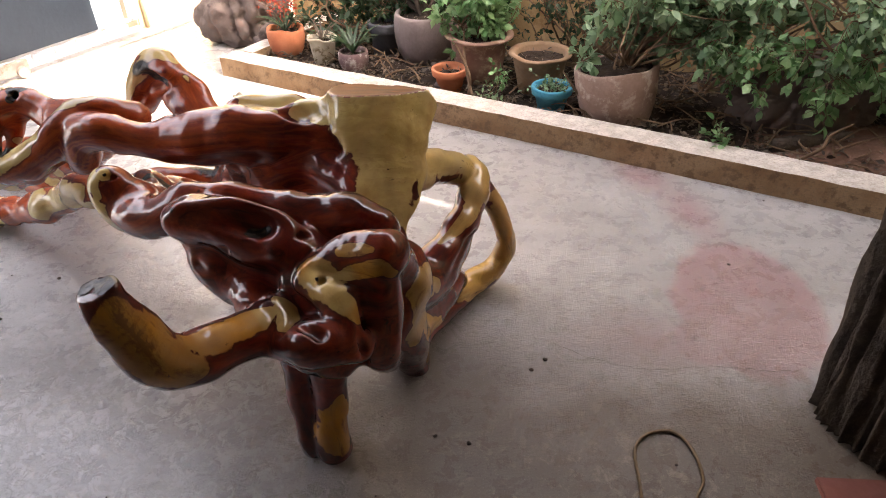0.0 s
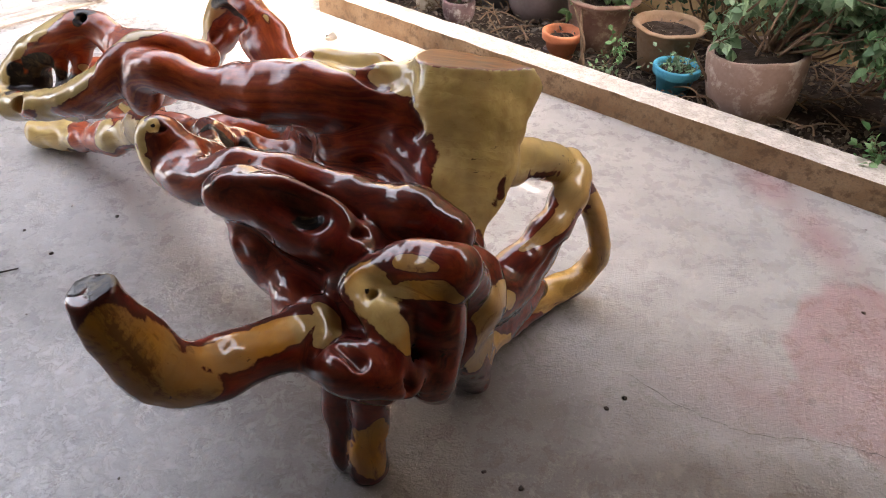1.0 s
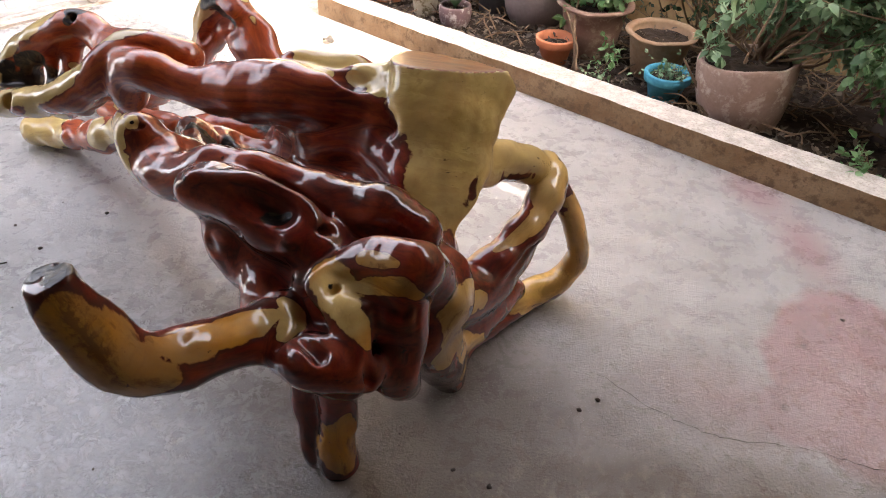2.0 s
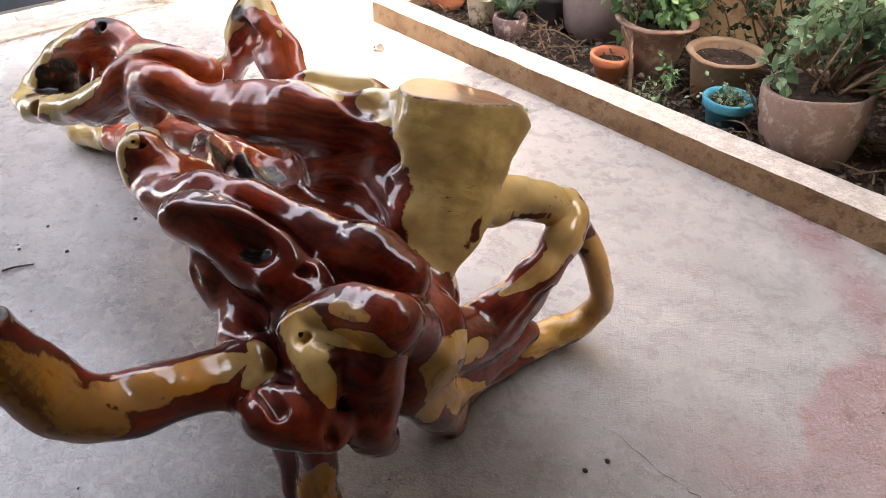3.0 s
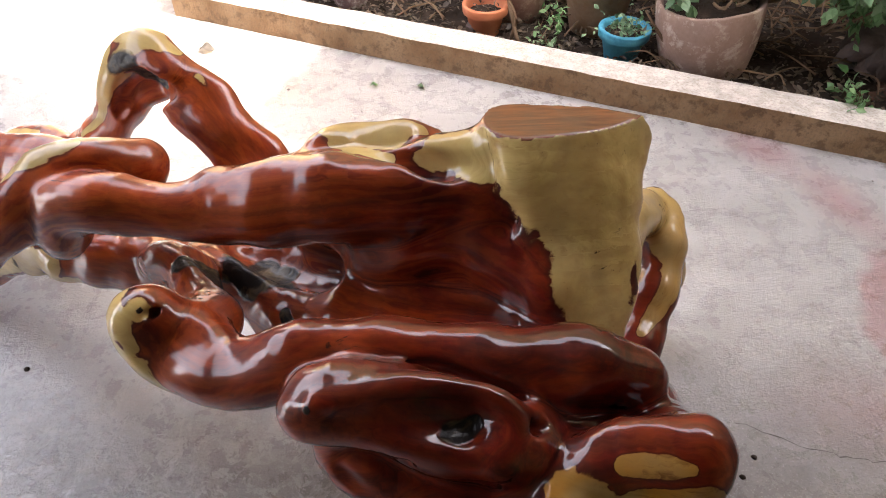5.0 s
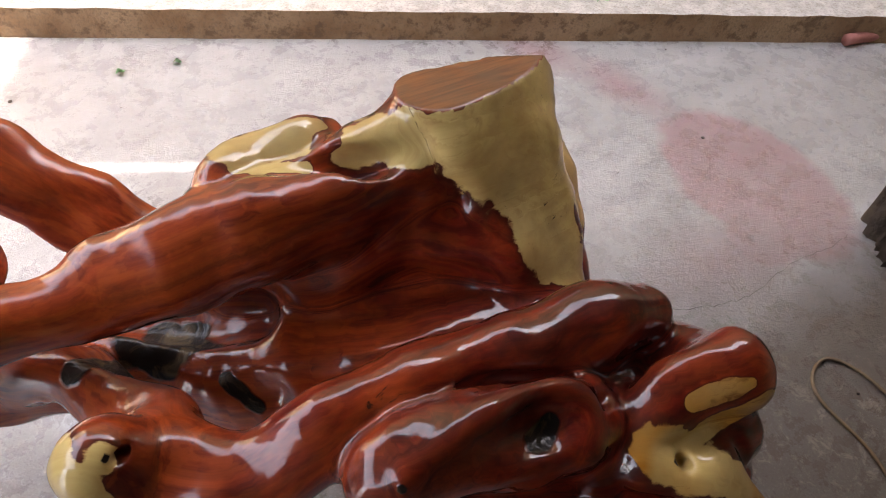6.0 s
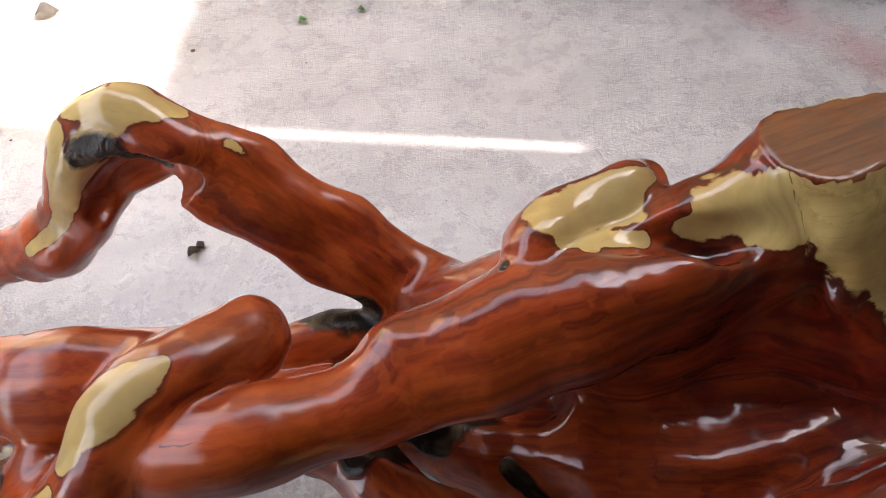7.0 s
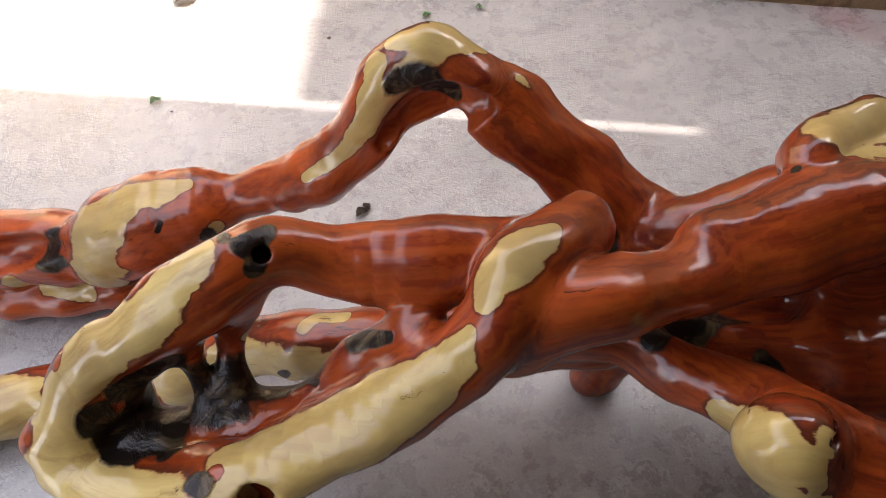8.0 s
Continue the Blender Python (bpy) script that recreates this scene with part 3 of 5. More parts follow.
limb("armrest", (-1.02, 1.83, 0.53, 0.040), (-1.12, 1.84, 0.45, 0.036), (-1.22, 1.86, 0.41, 0.034), (-1.40, 1.88, 0.39, 0.04), blend=0.03, lumps=0.014)
limb("armrest", (-1.38, 1.945, 0.51, 0.035), (-1.385, 1.93, 0.45, 0.034), (-1.38, 1.88, 0.38, 0.040), blend=0.025, lumps=0.012)
limb("armrest", (-1.20, 1.96, 0.56, 0.03), (-1.23, 1.93, 0.48, 0.024), (-1.25, 1.88, 0.40, 0.03), blend=0.025, lumps=0.012)
limb("armrest", (-1.28, 1.94, 0.52, 0.018), (-1.28, 1.90, 0.44, 0.016), (-1.27, 1.83, 0.40, 0.02), blend=0.02, lumps=0.012)
limb("armrest", (-1.02, 1.80, 0.50, 0.02), (-1.10, 1.80, 0.46, 0.014), (-1.20, 1.80, 0.44, 0.016), blend=0.02, lumps=0.012)
for k, (y, z, r) in enumerate(((1.805, 0.455, 0.015), (1.835, 0.435, 0.013), (1.775, 0.475, 0.012), (1.86, 0.43, 0.014))):
    limb("armrest", (-1.00 - 0.02 * k, y + 0.01, z + 0.05, r), (-1.12, y + 0.012 * (-1) ** k, z + 0.004, r * 0.9), (-1.22, y - 0.008 * (-1) ** k, z - 0.012, r), (-1.33, y + 0.012, z - 0.02, r * 1.2), blend=0.012, lumps=0.012)
# the arch behind
PLANK = (0.05, -0.735, 0.675, 1.75)
limb("branch", (-0.49, 1.90, 0.36, 0.060), (-0.565, 1.972, 0.405, 0.060), (-0.635, 2.032, 0.465, 0.063), (-0.71, 2.088, 0.530, 0.066), (-0.775, 2.135, 0.585, 0.062), (-0.835, 2.178, 0.624, 0.052), flat=PLANK, blend=0.03)
limb("branch", (-0.80, 2.155, 0.615, 0.040), (-0.855, 2.20, 0.640, 0.046), (-0.91, 2.212, 0.600, 0.044), (-0.955, 2.222, 0.520, 0.040), (-1.00, 2.238, 0.445, 0.042), (-1.045, 2.258, 0.405, 0.046), (-1.10, 2.29, 0.355, 0.040), (-1.17, 2.325, 0.315, 0.044),
     (-1.27, 2.36, 0.280, 0.080), (-1.38, 2.40, 0.215, 0.092), (-1.47, 2.44, 0.165, 0.076), (-1.58, 2.49, 0.155, 0.078), (-1.70, 2.53, 0.14, 0.074), (-1.80, 2.56, 0.12, 0.06), blend=0.025)
limb("branch", (-1.42, 2.40, 0.08, 0.050), (-1.52, 2.43, 0.045, 0.045), (-1.66, 2.47, 0.035, 0.040), blend=0.02)
limb("branch", (-0.58, 1.93, 0.34, 0.04), (-0.70, 1.96, 0.355, 0.035), (-0.85, 1.96, 0.34, 0.045), blend=0.03)
limb("branch", (-0.93, 2.19, 0.52, 0.028), (-1.00, 2.215, 0.425, 0.034), (-1.07, 2.25, 0.36, 0.032), blend=0.025, lumps=0.01)
limb("branch", (-0.80, 2.185, 0.575, 0.026), (-0.87, 2.205, 0.555, 0.032), (-0.93, 2.215, 0.50, 0.028), blend=0.02)
# the limb that lies on the floor
limb("branch", (-0.60, 1.80, 0.37, 0.075), (-0.78, 1.86, 0.35, 0.065), (-0.98, 1.93, 0.33, 0.058), (-1.12, 2.00, 0.29, 0.058), (-1.23, 2.08, 0.215, 0.052), (-1.35, 2.11, 0.16, 0.058), (-1.48, 2.155, 0.11, 0.048), (-1.62, 2.20, 0.075, 0.055), (-1.74, 2.21, 0.06, 0.060), blend=0.03)
# front edge: the eared limb
limb("armrest", (-0.80, 1.83, 0.40, 0.04), (-0.735, 1.77, 0.445, 0.042), (-0.68, 1.69, 0.45, 0.045), (-0.645, 1.60, 0.48, 0.05), (-0.64, 1.53, 0.53, 0.05), blend=0.03)
limb("armrest", (-0.697, 1.537, 0.562, 0.056), (-0.650, 1.512, 0.525, 0.056), (-0.570, 1.465, 0.530, 0.050), (-0.49, 1.458, 0.570, 0.046), (-0.40, 1.460, 0.583, 0.048), (-0.29, 1.455, 0.565, 0.050), (-0.19, 1.440, 0.556, 0.056), (-0.10, 1.432, 0.565, 0.057), (-0.04, 1.425, 0.545, 0.050), blend=0.025)
limb("body", (-0.445, 1.375, 0.590, 0.046), (-0.38, 1.370, 0.588, 0.056), (-0.29, 1.355, 0.557, 0.062), (-0.20, 1.345, 0.525, 0.06), blend=0.02)
limb("body", (-0.19, 1.290, 0.485, 0.033), (-0.115, 1.303, 0.536, 0.037), (-0.050, 1.298, 0.566, 0.045), (0.004, 1.290, 0.569, 0.048), blend=0.014)
limb("body", (0.0, 1.36, 0.49, 0.055), (-0.005, 1.315, 0.530, 0.045), (-0.008, 1.276, 0.485, 0.046), (-0.012, 1.236, 0.42, 0.050), (-0.018, 1.235, 0.36, 0.046), (-0.02, 1.26, 0.31, 0.038), blend=0.02)
limb("body", (-0.15, 1.265, 0.515, 0.035), (-0.10, 1.225, 0.500, 0.040), (-0.06, 1.175, 0.485, 0.028), (-0.04, 1.148, 0.470, 0.016), blend=0.012)
limb("body", (-0.225, 1.225, 0.45, 0.04), (-0.185, 1.175, 0.435, 0.046), (-0.135, 1.142, 0.447, 0.048), (-0.085, 1.140, 0.456, 0.047), (-0.050, 1.165, 0.435, 0.038), blend=0.014)
limb("body", (-0.14, 1.20, 0.40, 0.06), (-0.10, 1.22, 0.36, 0.055), blend=0.03)
limb("body", (-0.425, 1.395, 0.53, 0.045), (-0.385, 1.38, 0.445, 0.040), (-0.310, 1.30, 0.445, 0.042), (-0.255, 1.235, 0.435, 0.046), blend=0.03)
limb("body", (-0.10, 1.25, 0.50, 0.035), (-0.055, 1.245, 0.495, 0.045), (-0.01, 1.25, 0.485, 0.045), blend=0.02, lumps=0.004)
# the horn
limb("horn", (-0.22, 1.225, 0.435, 0.047), (-0.275, 1.12, 0.475, 0.048), (-0.315, 1.035, 0.510, 0.050), (-0.342, 0.985, 0.560, 0.049), (-0.362, 0.965, 0.64, 0.042), (-0.374, 0.956, 0.69, 0.036), (-0.378, 0.953, 0.716, 0.033), cut=[(-0.378, 0.953, 0.728, -0.15, -0.05, 1)], blend=0.025)
# legs
limb("leg", (-0.13, 1.26, 0.38, 0.060), (-0.145, 1.245, 0.24, 0.042), (-0.152, 1.240, 0.11, 0.041), (-0.155, 1.240, 0.02, 0.044), blend=0.02)
limb("leg", (-0.20, 1.27, 0.38, 0.055), (-0.212, 1.262, 0.22, 0.040), (-0.212, 1.255, 0.10, 0.036), (-0.21, 1.255, 0.01, 0.034), blend=0.012)
limb("foot", (-0.06, 1.40, 0.32, 0.070), (-0.05, 1.46, 0.22, 0.060), (-0.04, 1.54, 0.12, 0.055), (-0.03, 1.60, 0.02, 0.050), blend=0.03, lumps=0.012)
limb("rear_leg", (-0.55, 1.80, 0.34, 0.07), (-0.58, 1.86, 0.2, 0.05), (-0.60, 1.88, 0.02, 0.05), blend=0.03)
# the hoop beside the stump: a broad band that turns at the top, and its thin brace
limb("hoop", (-0.01, 1.70, 0.53, 0.055), (0.05, 1.775, 0.505, 0.048), (0.10, 1.840, 0.470, 0.044), (0.142, 1.885, 0.435, 0.036), blend=0.02)
limb("hoop", (0.145, 1.895, 0.455, 0.026), (0.160, 1.865, 0.418, 0.040), (0.150, 1.800, 0.375, 0.043), (0.110, 1.715, 0.330, 0.043), (0.060, 1.630, 0.298, 0.046), (0.0, 1.54, 0.285, 0.055), (-0.05, 1.44, 0.30, 0.06), blend=0.012)
limb("brace", (0.165, 1.89, 0.40, 0.030), (0.205, 1.91, 0.32, 0.031), (0.245, 1.925, 0.23, 0.030), (0.252, 1.945, 0.15, 0.030), (0.235, 1.945, 0.09, 0.034), (0.19, 1.90, 0.055, 0.042), (0.12, 1.83, 0.042, 0.042), (0.05, 1.72, 0.042, 0.042), (0.0, 1.62, 0.05, 0.045), blend=0.018)
# the web that fills the foot of the hoop
limb("hoop", (-0.03, 1.44, 0.34, 0.060), (0.03, 1.55, 0.275, 0.055), (0.075, 1.64, 0.25, 0.046), (0.115, 1.74, 0.275, 0.036), (0.140, 1.80, 0.325, 0.030), blend=0.03)
limb("hoop", (0.01, 1.53, 0.19, 0.060), (0.05, 1.62, 0.165, 0.052), (0.085, 1.71, 0.15, 0.040), (0.11, 1.78, 0.12, 0.030), blend=0.03)
limb("foot", (0.0, 1.36, 0.36, 0.055), (0.005, 1.42, 0.24, 0.055), (0.005, 1.49, 0.13, 0.055), (0.0, 1.55, 0.03, 0.05), blend=0.03, lumps=0.012)
# hollows
limb("body", (-0.435, 1.345, 0.632, 0.010), (-0.34, 1.360, 0.634, 0.013), (-0.255, 1.366, 0.612, 0.014), (-0.205, 1.340, 0.585, 0.014), (-0.225, 1.300, 0.565, 0.012), blend=0.02)
hollow((-0.40, 1.312, 0.640, 0.010), (-0.33, 1.316, 0.624, 0.022), (-0.262, 1.326, 0.603, 0.026), blend=0.022)
hollow((-0.34, 1.275, 0.565, 0.010), (-0.34, 1.30, 0.555, 0.010), blend=0.005)
hollow((-0.36, 1.418, 0.60, 0.008), (-0.28, 1.412, 0.585, 0.011), (-0.21, 1.385, 0.570, 0.011), (-0.165, 1.34, 0.55, 0.010), blend=0.014)
hollow((-0.19, 1.330, 0.570, 0.010), (-0.12, 1.352, 0.592, 0.012), (-0.04, 1.372, 0.600, 0.010), (0.03, 1.37, 0.58, 0.010), blend=0.014)
hollow((-0.17, 1.40, 0.615, 0.014), (-0.13, 1.375, 0.60, 0.016), blend=0.02)
hollow((-0.10, 1.235, 0.548, 0.007), (-0.05, 1.235, 0.535, 0.008), (0.0, 1.225, 0.525, 0.006), blend=0.01)
hollow((-0.055, 1.19, 0.47, 0.005), (-0.035, 1.19, 0.43, 0.009), (-0.045, 1.20, 0.36, 0.011), blend=0.014)
hollow((-0.185, 1.190, 0.500, 0.008), (-0.145, 1.150, 0.497, 0.016), (-0.105, 1.125, 0.490, 0.012), blend=0.014)
hollow((-0.49, 1.800, 0.700, 0.010), (-0.42, 1.792, 0.690, 0.016), (-0.35, 1.775, 0.672, 0.022), (-0.29, 1.748, 0.660, 0.026), (-0.235, 1.730, 0.672, 0.012), blend=0.016)
hollow((-0.64, 1.84, 0.43, 0.040), (-0.56, 1.79, 0.44, 0.048), (-0.48, 1.74, 0.455, 0.042), blend=0.02)
hollow((-0.42, 1.640, 0.525, 0.050), (-0.30, 1.622, 0.535, 0.060), (-0.22, 1.600, 0.548, 0.052), (-0.17, 1.575, 0.565, 0.035), blend=0.03)
hollow((-0.684, 1.50, 0.617, 0.009), (-0.67, 1.53, 0.60, 0.009), blend=0.004)
hollow((-0.123, 1.215, 0.555, 0.008), (-0.12, 1.24, 0.53, 0.008), blend=0.004)
hollow((-0.68, 1.78, 0.50, 0.035), (-0.60, 1.68, 0.46, 0.04), (-0.52, 1.60, 0.43, 0.04), blend=0.02)
hollow((-1.37, 1.865, 0.51, 0.040), (-1.27, 1.86, 0.53, 0.05), (-1.14, 1.85, 0.55, 0.032), blend=0.02)
hollow((-0.80, 2.12, 0.600, 0.022), (-0.855, 2.135, 0.592, 0.046), (-0.905, 2.15, 0.56, 0.034), (-0.935, 2.165, 0.52, 0.015), blend=0.010)
hollow((-1.165, 1.93, 0.655, 0.012), (-1.16, 1.96, 0.60, 0.012), blend=0.006)
hollow((-1.25, 1.705, 0.50, 0.02), (-1.25, 1.75, 0.46, 0.02), blend=0.008)

hollow((-0.512, 1.80, 0.625, 0.012), (-0.500, 1.87, 0.600, 0.020), blend=0.012)

hollow((0.115, 1.56, 0.285, 0.010), (0.125, 1.64, 0.295, 0.013), (0.155, 1.73, 0.33, 0.010), blend=0.016)
hollow((-0.43, 1.805, 0.688, 0.008), (-0.37, 1.815, 0.686, 0.014), (-0.30, 1.83, 0.680, 0.016), (-0.275, 1.87, 0.66, 0.014), blend=0.010)
hollow((-0.045, 1.235, 0.545, 0.005), (-0.030, 1.190, 0.508, 0.011), (-0.022, 1.145, 0.492, 0.012), (-0.030, 1.140, 0.44, 0.010), blend=0.012)
hollow((-0.190, 1.225, 0.505, 0.006), (-0.170, 1.190, 0.484, 0.010), (-0.178, 1.148, 0.460, 0.009), (-0.170, 1.130, 0.42, 0.006), blend=0.012)
hollow((-0.42, 1.33, 0.50, 0.008), (-0.36, 1.27, 0.49, 0.010), (-0.30, 1.245, 0.48, 0.009), (-0.24, 1.235, 0.49, 0.008), blend=0.016)
hollow((-1.51, 2.40, 0.235, 0.022), (-1.55, 2.43, 0.215, 0.030), (-1.62, 2.45, 0.195, 0.034), (-1.66, 2.47, 0.20, 0.022))
# the back of the seat, filled out again between the arm and the bowl
limb("seat", (-0.11, 1.62, 0.50, 0.050), (-0.155, 1.658, 0.525, 0.050), (-0.22, 1.702, 0.540, 0.047), (-0.30, 1.718, 0.530, 0.050), (-0.37, 1.725, 0.500, 0.046), blend=0.04, lumps=0.003)


def swell(spacing, seed):
    """Soft random swelling over the whole field, in lumps of about that size."""
    rng = np.random.RandomState(seed)
    mats = []
    for n in SHAPE:
        g = np.arange(n) * CELL / spacing
        i = np.floor(g).astype(int)
        w = g - i
        w = w * w * (3 - 2 * w)
        m = np.zeros((n, int(i.max()) + 2), np.float32)
        m[np.arange(n), i] = 1 - w
        m[np.arange(n), i + 1] = w
        mats.append(m)
    g = rng.uniform(-1, 1, [m.shape[1] for m in mats]).astype(np.float32)
    g = np.tensordot(mats[0], g, (1, 0))
    g = np.einsum("jb,abc->ajc", mats[1], g, optimize=True)
    return np.einsum("kc,ajc->ajk", mats[2], g, optimize=True)


field += 0.0045 * swell(0.065, 4) + 0.0025 * np.abs(swell(0.05, 9)) + 0.0008 * swell(0.018, 6) - 0.001

# the saw cuts stay flat
for lo, hi, c in (((-0.24, 1.66, 0.68), (0.10, 1.90, 0.80), CUT),):
    a, b = cells_of(np.array(lo), np.array(hi))
    n = np.array(c[3:6]) / np.linalg.norm(c[3:6])
    sl = tuple(slice(i, j) for i, j in zip(a, b))
    field[sl] = np.maximum(field[sl], ((places(a, b) - np.array(c[:3])) @ n).reshape(b - a))

# where the pale sapwood, the blackened wood and the red heartwood show, each a soft run of balls (x, y, z, radius)
SAPWOOD, BLACKENED, HEART = [], [], []


def run(kind, *points):
    kind.append([np.array(q) for q in curve_points(points, 3)] if len(points) > 1 else [np.array(points[0])])


run(SAPWOOD, (-0.349, 0.931, 0.677, 0.044), (-0.335, 0.931, 0.636, 0.058), (-0.311, 0.944, 0.588, 0.057), (-0.293, 0.969, 0.543, 0.047))
run(SAPWOOD, (-0.303, 1.013, 0.573, 0.022), (-0.282, 1.049, 0.543, 0.028), (-0.257, 1.101, 0.525, 0.028), (-0.236, 1.159, 0.501, 0.024), (-0.220, 1.189, 0.493, 0.014))
run(SAPWOOD, (-0.155, 1.261, 0.547, 0.026), (-0.128, 1.243, 0.539, 0.040), (-0.091, 1.205, 0.538, 0.030), (-0.062, 1.185, 0.521, 0.024), (-0.040, 1.170, 0.495, 0.011))
run(SAPWOOD, (-0.085, 1.276, 0.583, 0.011), (-0.047, 1.266, 0.595, 0.014), (-0.017, 1.257, 0.600, 0.007))
run(SAPWOOD, (-0.090, 1.249, 0.539, 0.011), (-0.047, 1.251, 0.549, 0.015), (-0.000, 1.235, 0.571, 0.016), (0.025, 1.244, 0.551, 0.010))
run(SAPWOOD, (-0.212, 1.221, 0.496, 0.013), (-0.190, 1.206, 0.482, 0.025), (-0.186, 1.167, 0.475, 0.014))
run(SAPWOOD, (-0.115, 1.215, 0.219, 0.014), (-0.128, 1.214, 0.147, 0.045), (-0.136, 1.201, 0.084, 0.053))
run(SAPWOOD, (-0.037, 1.739, 0.701, 0.101), (-0.023, 1.694, 0.648, 0.097), (-0.030, 1.645, 0.586, 0.078), (-0.044, 1.596, 0.534, 0.056))
run(SAPWOOD, (-0.115, 1.703, 0.682, 0.037), (-0.085, 1.676, 0.642, 0.037), (-0.077, 1.632, 0.581, 0.031), (-0.073, 1.563, 0.507, 0.017))
run(SAPWOOD, (-0.051, 1.733, 0.700, 0.062), (-0.036, 1.680, 0.632, 0.064), (-0.016, 1.627, 0.553, 0.050), (-0.019, 1.562, 0.492, 0.029))
run(SAPWOOD, (-0.204, 1.740, 0.670, 0.033), (-0.238, 1.769, 0.682, 0.043), (-0.276, 1.771, 0.668, 0.029))
run(SAPWOOD, (-0.417, 1.842, 0.674, 0.023), (-0.369, 1.852, 0.669, 0.026), (-0.320, 1.850, 0.667, 0.015))
run(SAPWOOD, (-0.444, 1.807, 0.672, 0.009), (-0.406, 1.802, 0.662, 0.014), (-0.355, 1.786, 0.654, 0.010))
run(SAPWOOD, (0.083, 1.759, 0.541, 0.055), (0.127, 1.845, 0.500, 0.042), (0.170, 1.857, 0.460, 0.036), (0.170, 1.791, 0.423, 0.039), (0.139, 1.719, 0.381, 0.020), (0.077, 1.652, 0.349, 0.009))
run(SAPWOOD, (0.197, 1.802, 0.393, 0.022), (0.235, 1.890, 0.254, 0.027), (0.258, 1.904, 0.188, 0.025), (0.211, 1.904, 0.101, 0.038), (0.147, 1.849, 0.085, 0.045))
run(SAPWOOD, (0.076, 1.536, 0.299, 0.023), (0.074, 1.400, 0.432, 0.026), (0.065, 1.360, 0.394, 0.039), (0.054, 1.386, 0.297, 0.031), (0.038, 1.339, 0.310, 0.021))
run(SAPWOOD, (0.066, 1.363, 0.415, 0.020), (0.058, 1.393, 0.323, 0.034), (0.045, 1.362, 0.286, 0.031))
run(SAPWOOD, (-0.716, 1.507, 0.608, 0.021), (-0.705, 1.486, 0.575, 0.012))
run(SAPWOOD, (-0.691, 1.598, 0.480, 0.025), (-0.744, 1.543, 0.596, 0.037), (-0.725, 1.507, 0.602, 0.026))
run(SAPWOOD, (-1.378, 1.948, 0.567, 0.034), (-1.323, 1.926, 0.593, 0.033), (-1.277, 1.940, 0.617, 0.030), (-1.237, 1.958, 0.638, 0.025), (-1.216, 2.280, 0.300, 0.016))
run(SAPWOOD, (-1.441, 1.925, 0.511, 0.030), (-1.445, 1.886, 0.485, 0.037), (-1.438, 1.851, 0.454, 0.035), (-1.395, 1.809, 0.458, 0.024))
run(SAPWOOD, (-1.257, 1.778, 0.491, 0.033), (-1.198, 1.767, 0.512, 0.037), (-1.130, 1.763, 0.534, 0.033), (-1.062, 1.751, 0.571, 0.030), (-1.007, 1.749, 0.602, 0.024), (-0.983, 1.762, 0.629, 0.009))
run(SAPWOOD, (-0.962, 1.781, 0.645, 0.008), (-0.944, 1.794, 0.661, 0.027), (-0.903, 1.812, 0.679, 0.029), (-0.855, 1.824, 0.679, 0.011))
run(SAPWOOD, (-1.445, 2.336, 0.230, 0.051), (-1.403, 2.356, 0.303, 0.064), (-1.338, 2.361, 0.340, 0.040), (-1.243, 2.343, 0.361, 0.011))
run(SAPWOOD, (-1.616, 2.425, 0.143, 0.017), (-1.567, 2.432, 0.086, 0.017), (-1.496, 2.389, 0.086, 0.020))
run(SAPWOOD, (-0.906, 2.212, 0.667, 0.013), (-0.848, 2.186, 0.685, 0.026), (-0.780, 2.175, 0.651, 0.014))
run(SAPWOOD, (-0.946, 2.179, 0.597, 0.022), (-0.966, 2.178, 0.548, 0.017), (-1.010, 2.202, 0.474, 0.012), (-1.057, 2.213, 0.441, 0.009))
run(SAPWOOD, (-1.144, 1.961, 0.329, 0.010), (-1.193, 1.997, 0.296, 0.011))
run(SAPWOOD, (-1.644, 2.174, 0.116, 0.047), (-1.608, 2.178, 0.126, 0.031))
run(SAPWOOD, (-0.688, 1.515, 0.615, 0.017), (-1.357, 2.088, 0.220, 0.027))
run(SAPWOOD, (-1.248, 2.037, 0.243, 0.054), (-1.058, 1.904, 0.337, 0.030))
run(SAPWOOD, (-1.173, 1.727, 0.452, 0.041), (-1.363, 2.074, 0.207, 0.028))
run(SAPWOOD, (-0.166, 1.705, 0.681, 0.035), (-0.126, 1.673, 0.642, 0.036), (-0.074, 1.632, 0.580, 0.027))
run(SAPWOOD, (-0.178, 1.731, 0.704, 0.029), (-0.148, 1.738, 0.719, 0.019))
run(SAPWOOD, (-0.164, 1.797, 0.713, 0.035), (-0.124, 1.688, 0.664, 0.067), (-0.054, 1.657, 0.608, 0.069), (-0.038, 1.603, 0.539, 0.039), (-0.050, 1.559, 0.498, 0.023))
run(SAPWOOD, (-0.416, 1.833, 0.673, 0.024), (-0.343, 1.843, 0.667, 0.019))
run(SAPWOOD, (-0.290, 1.776, 0.669, 0.026), (-0.245, 1.776, 0.684, 0.035), (-0.203, 1.750, 0.685, 0.034))
run(SAPWOOD, (-1.243, 1.747, 0.503, 0.030), (-1.172, 1.740, 0.518, 0.030), (-1.105, 1.738, 0.543, 0.027))
run(SAPWOOD, (-1.462, 2.340, 0.196, 0.046), (-1.432, 2.326, 0.171, 0.034))
run(SAPWOOD, (-0.944, 2.205, 0.628, 0.015), (-0.948, 2.184, 0.604, 0.022), (-0.957, 2.177, 0.569, 0.017))
run(SAPWOOD, (-0.933, 2.205, 0.641, 0.022), (-0.947, 2.175, 0.587, 0.022), (-0.825, 2.191, 0.681, 0.032))
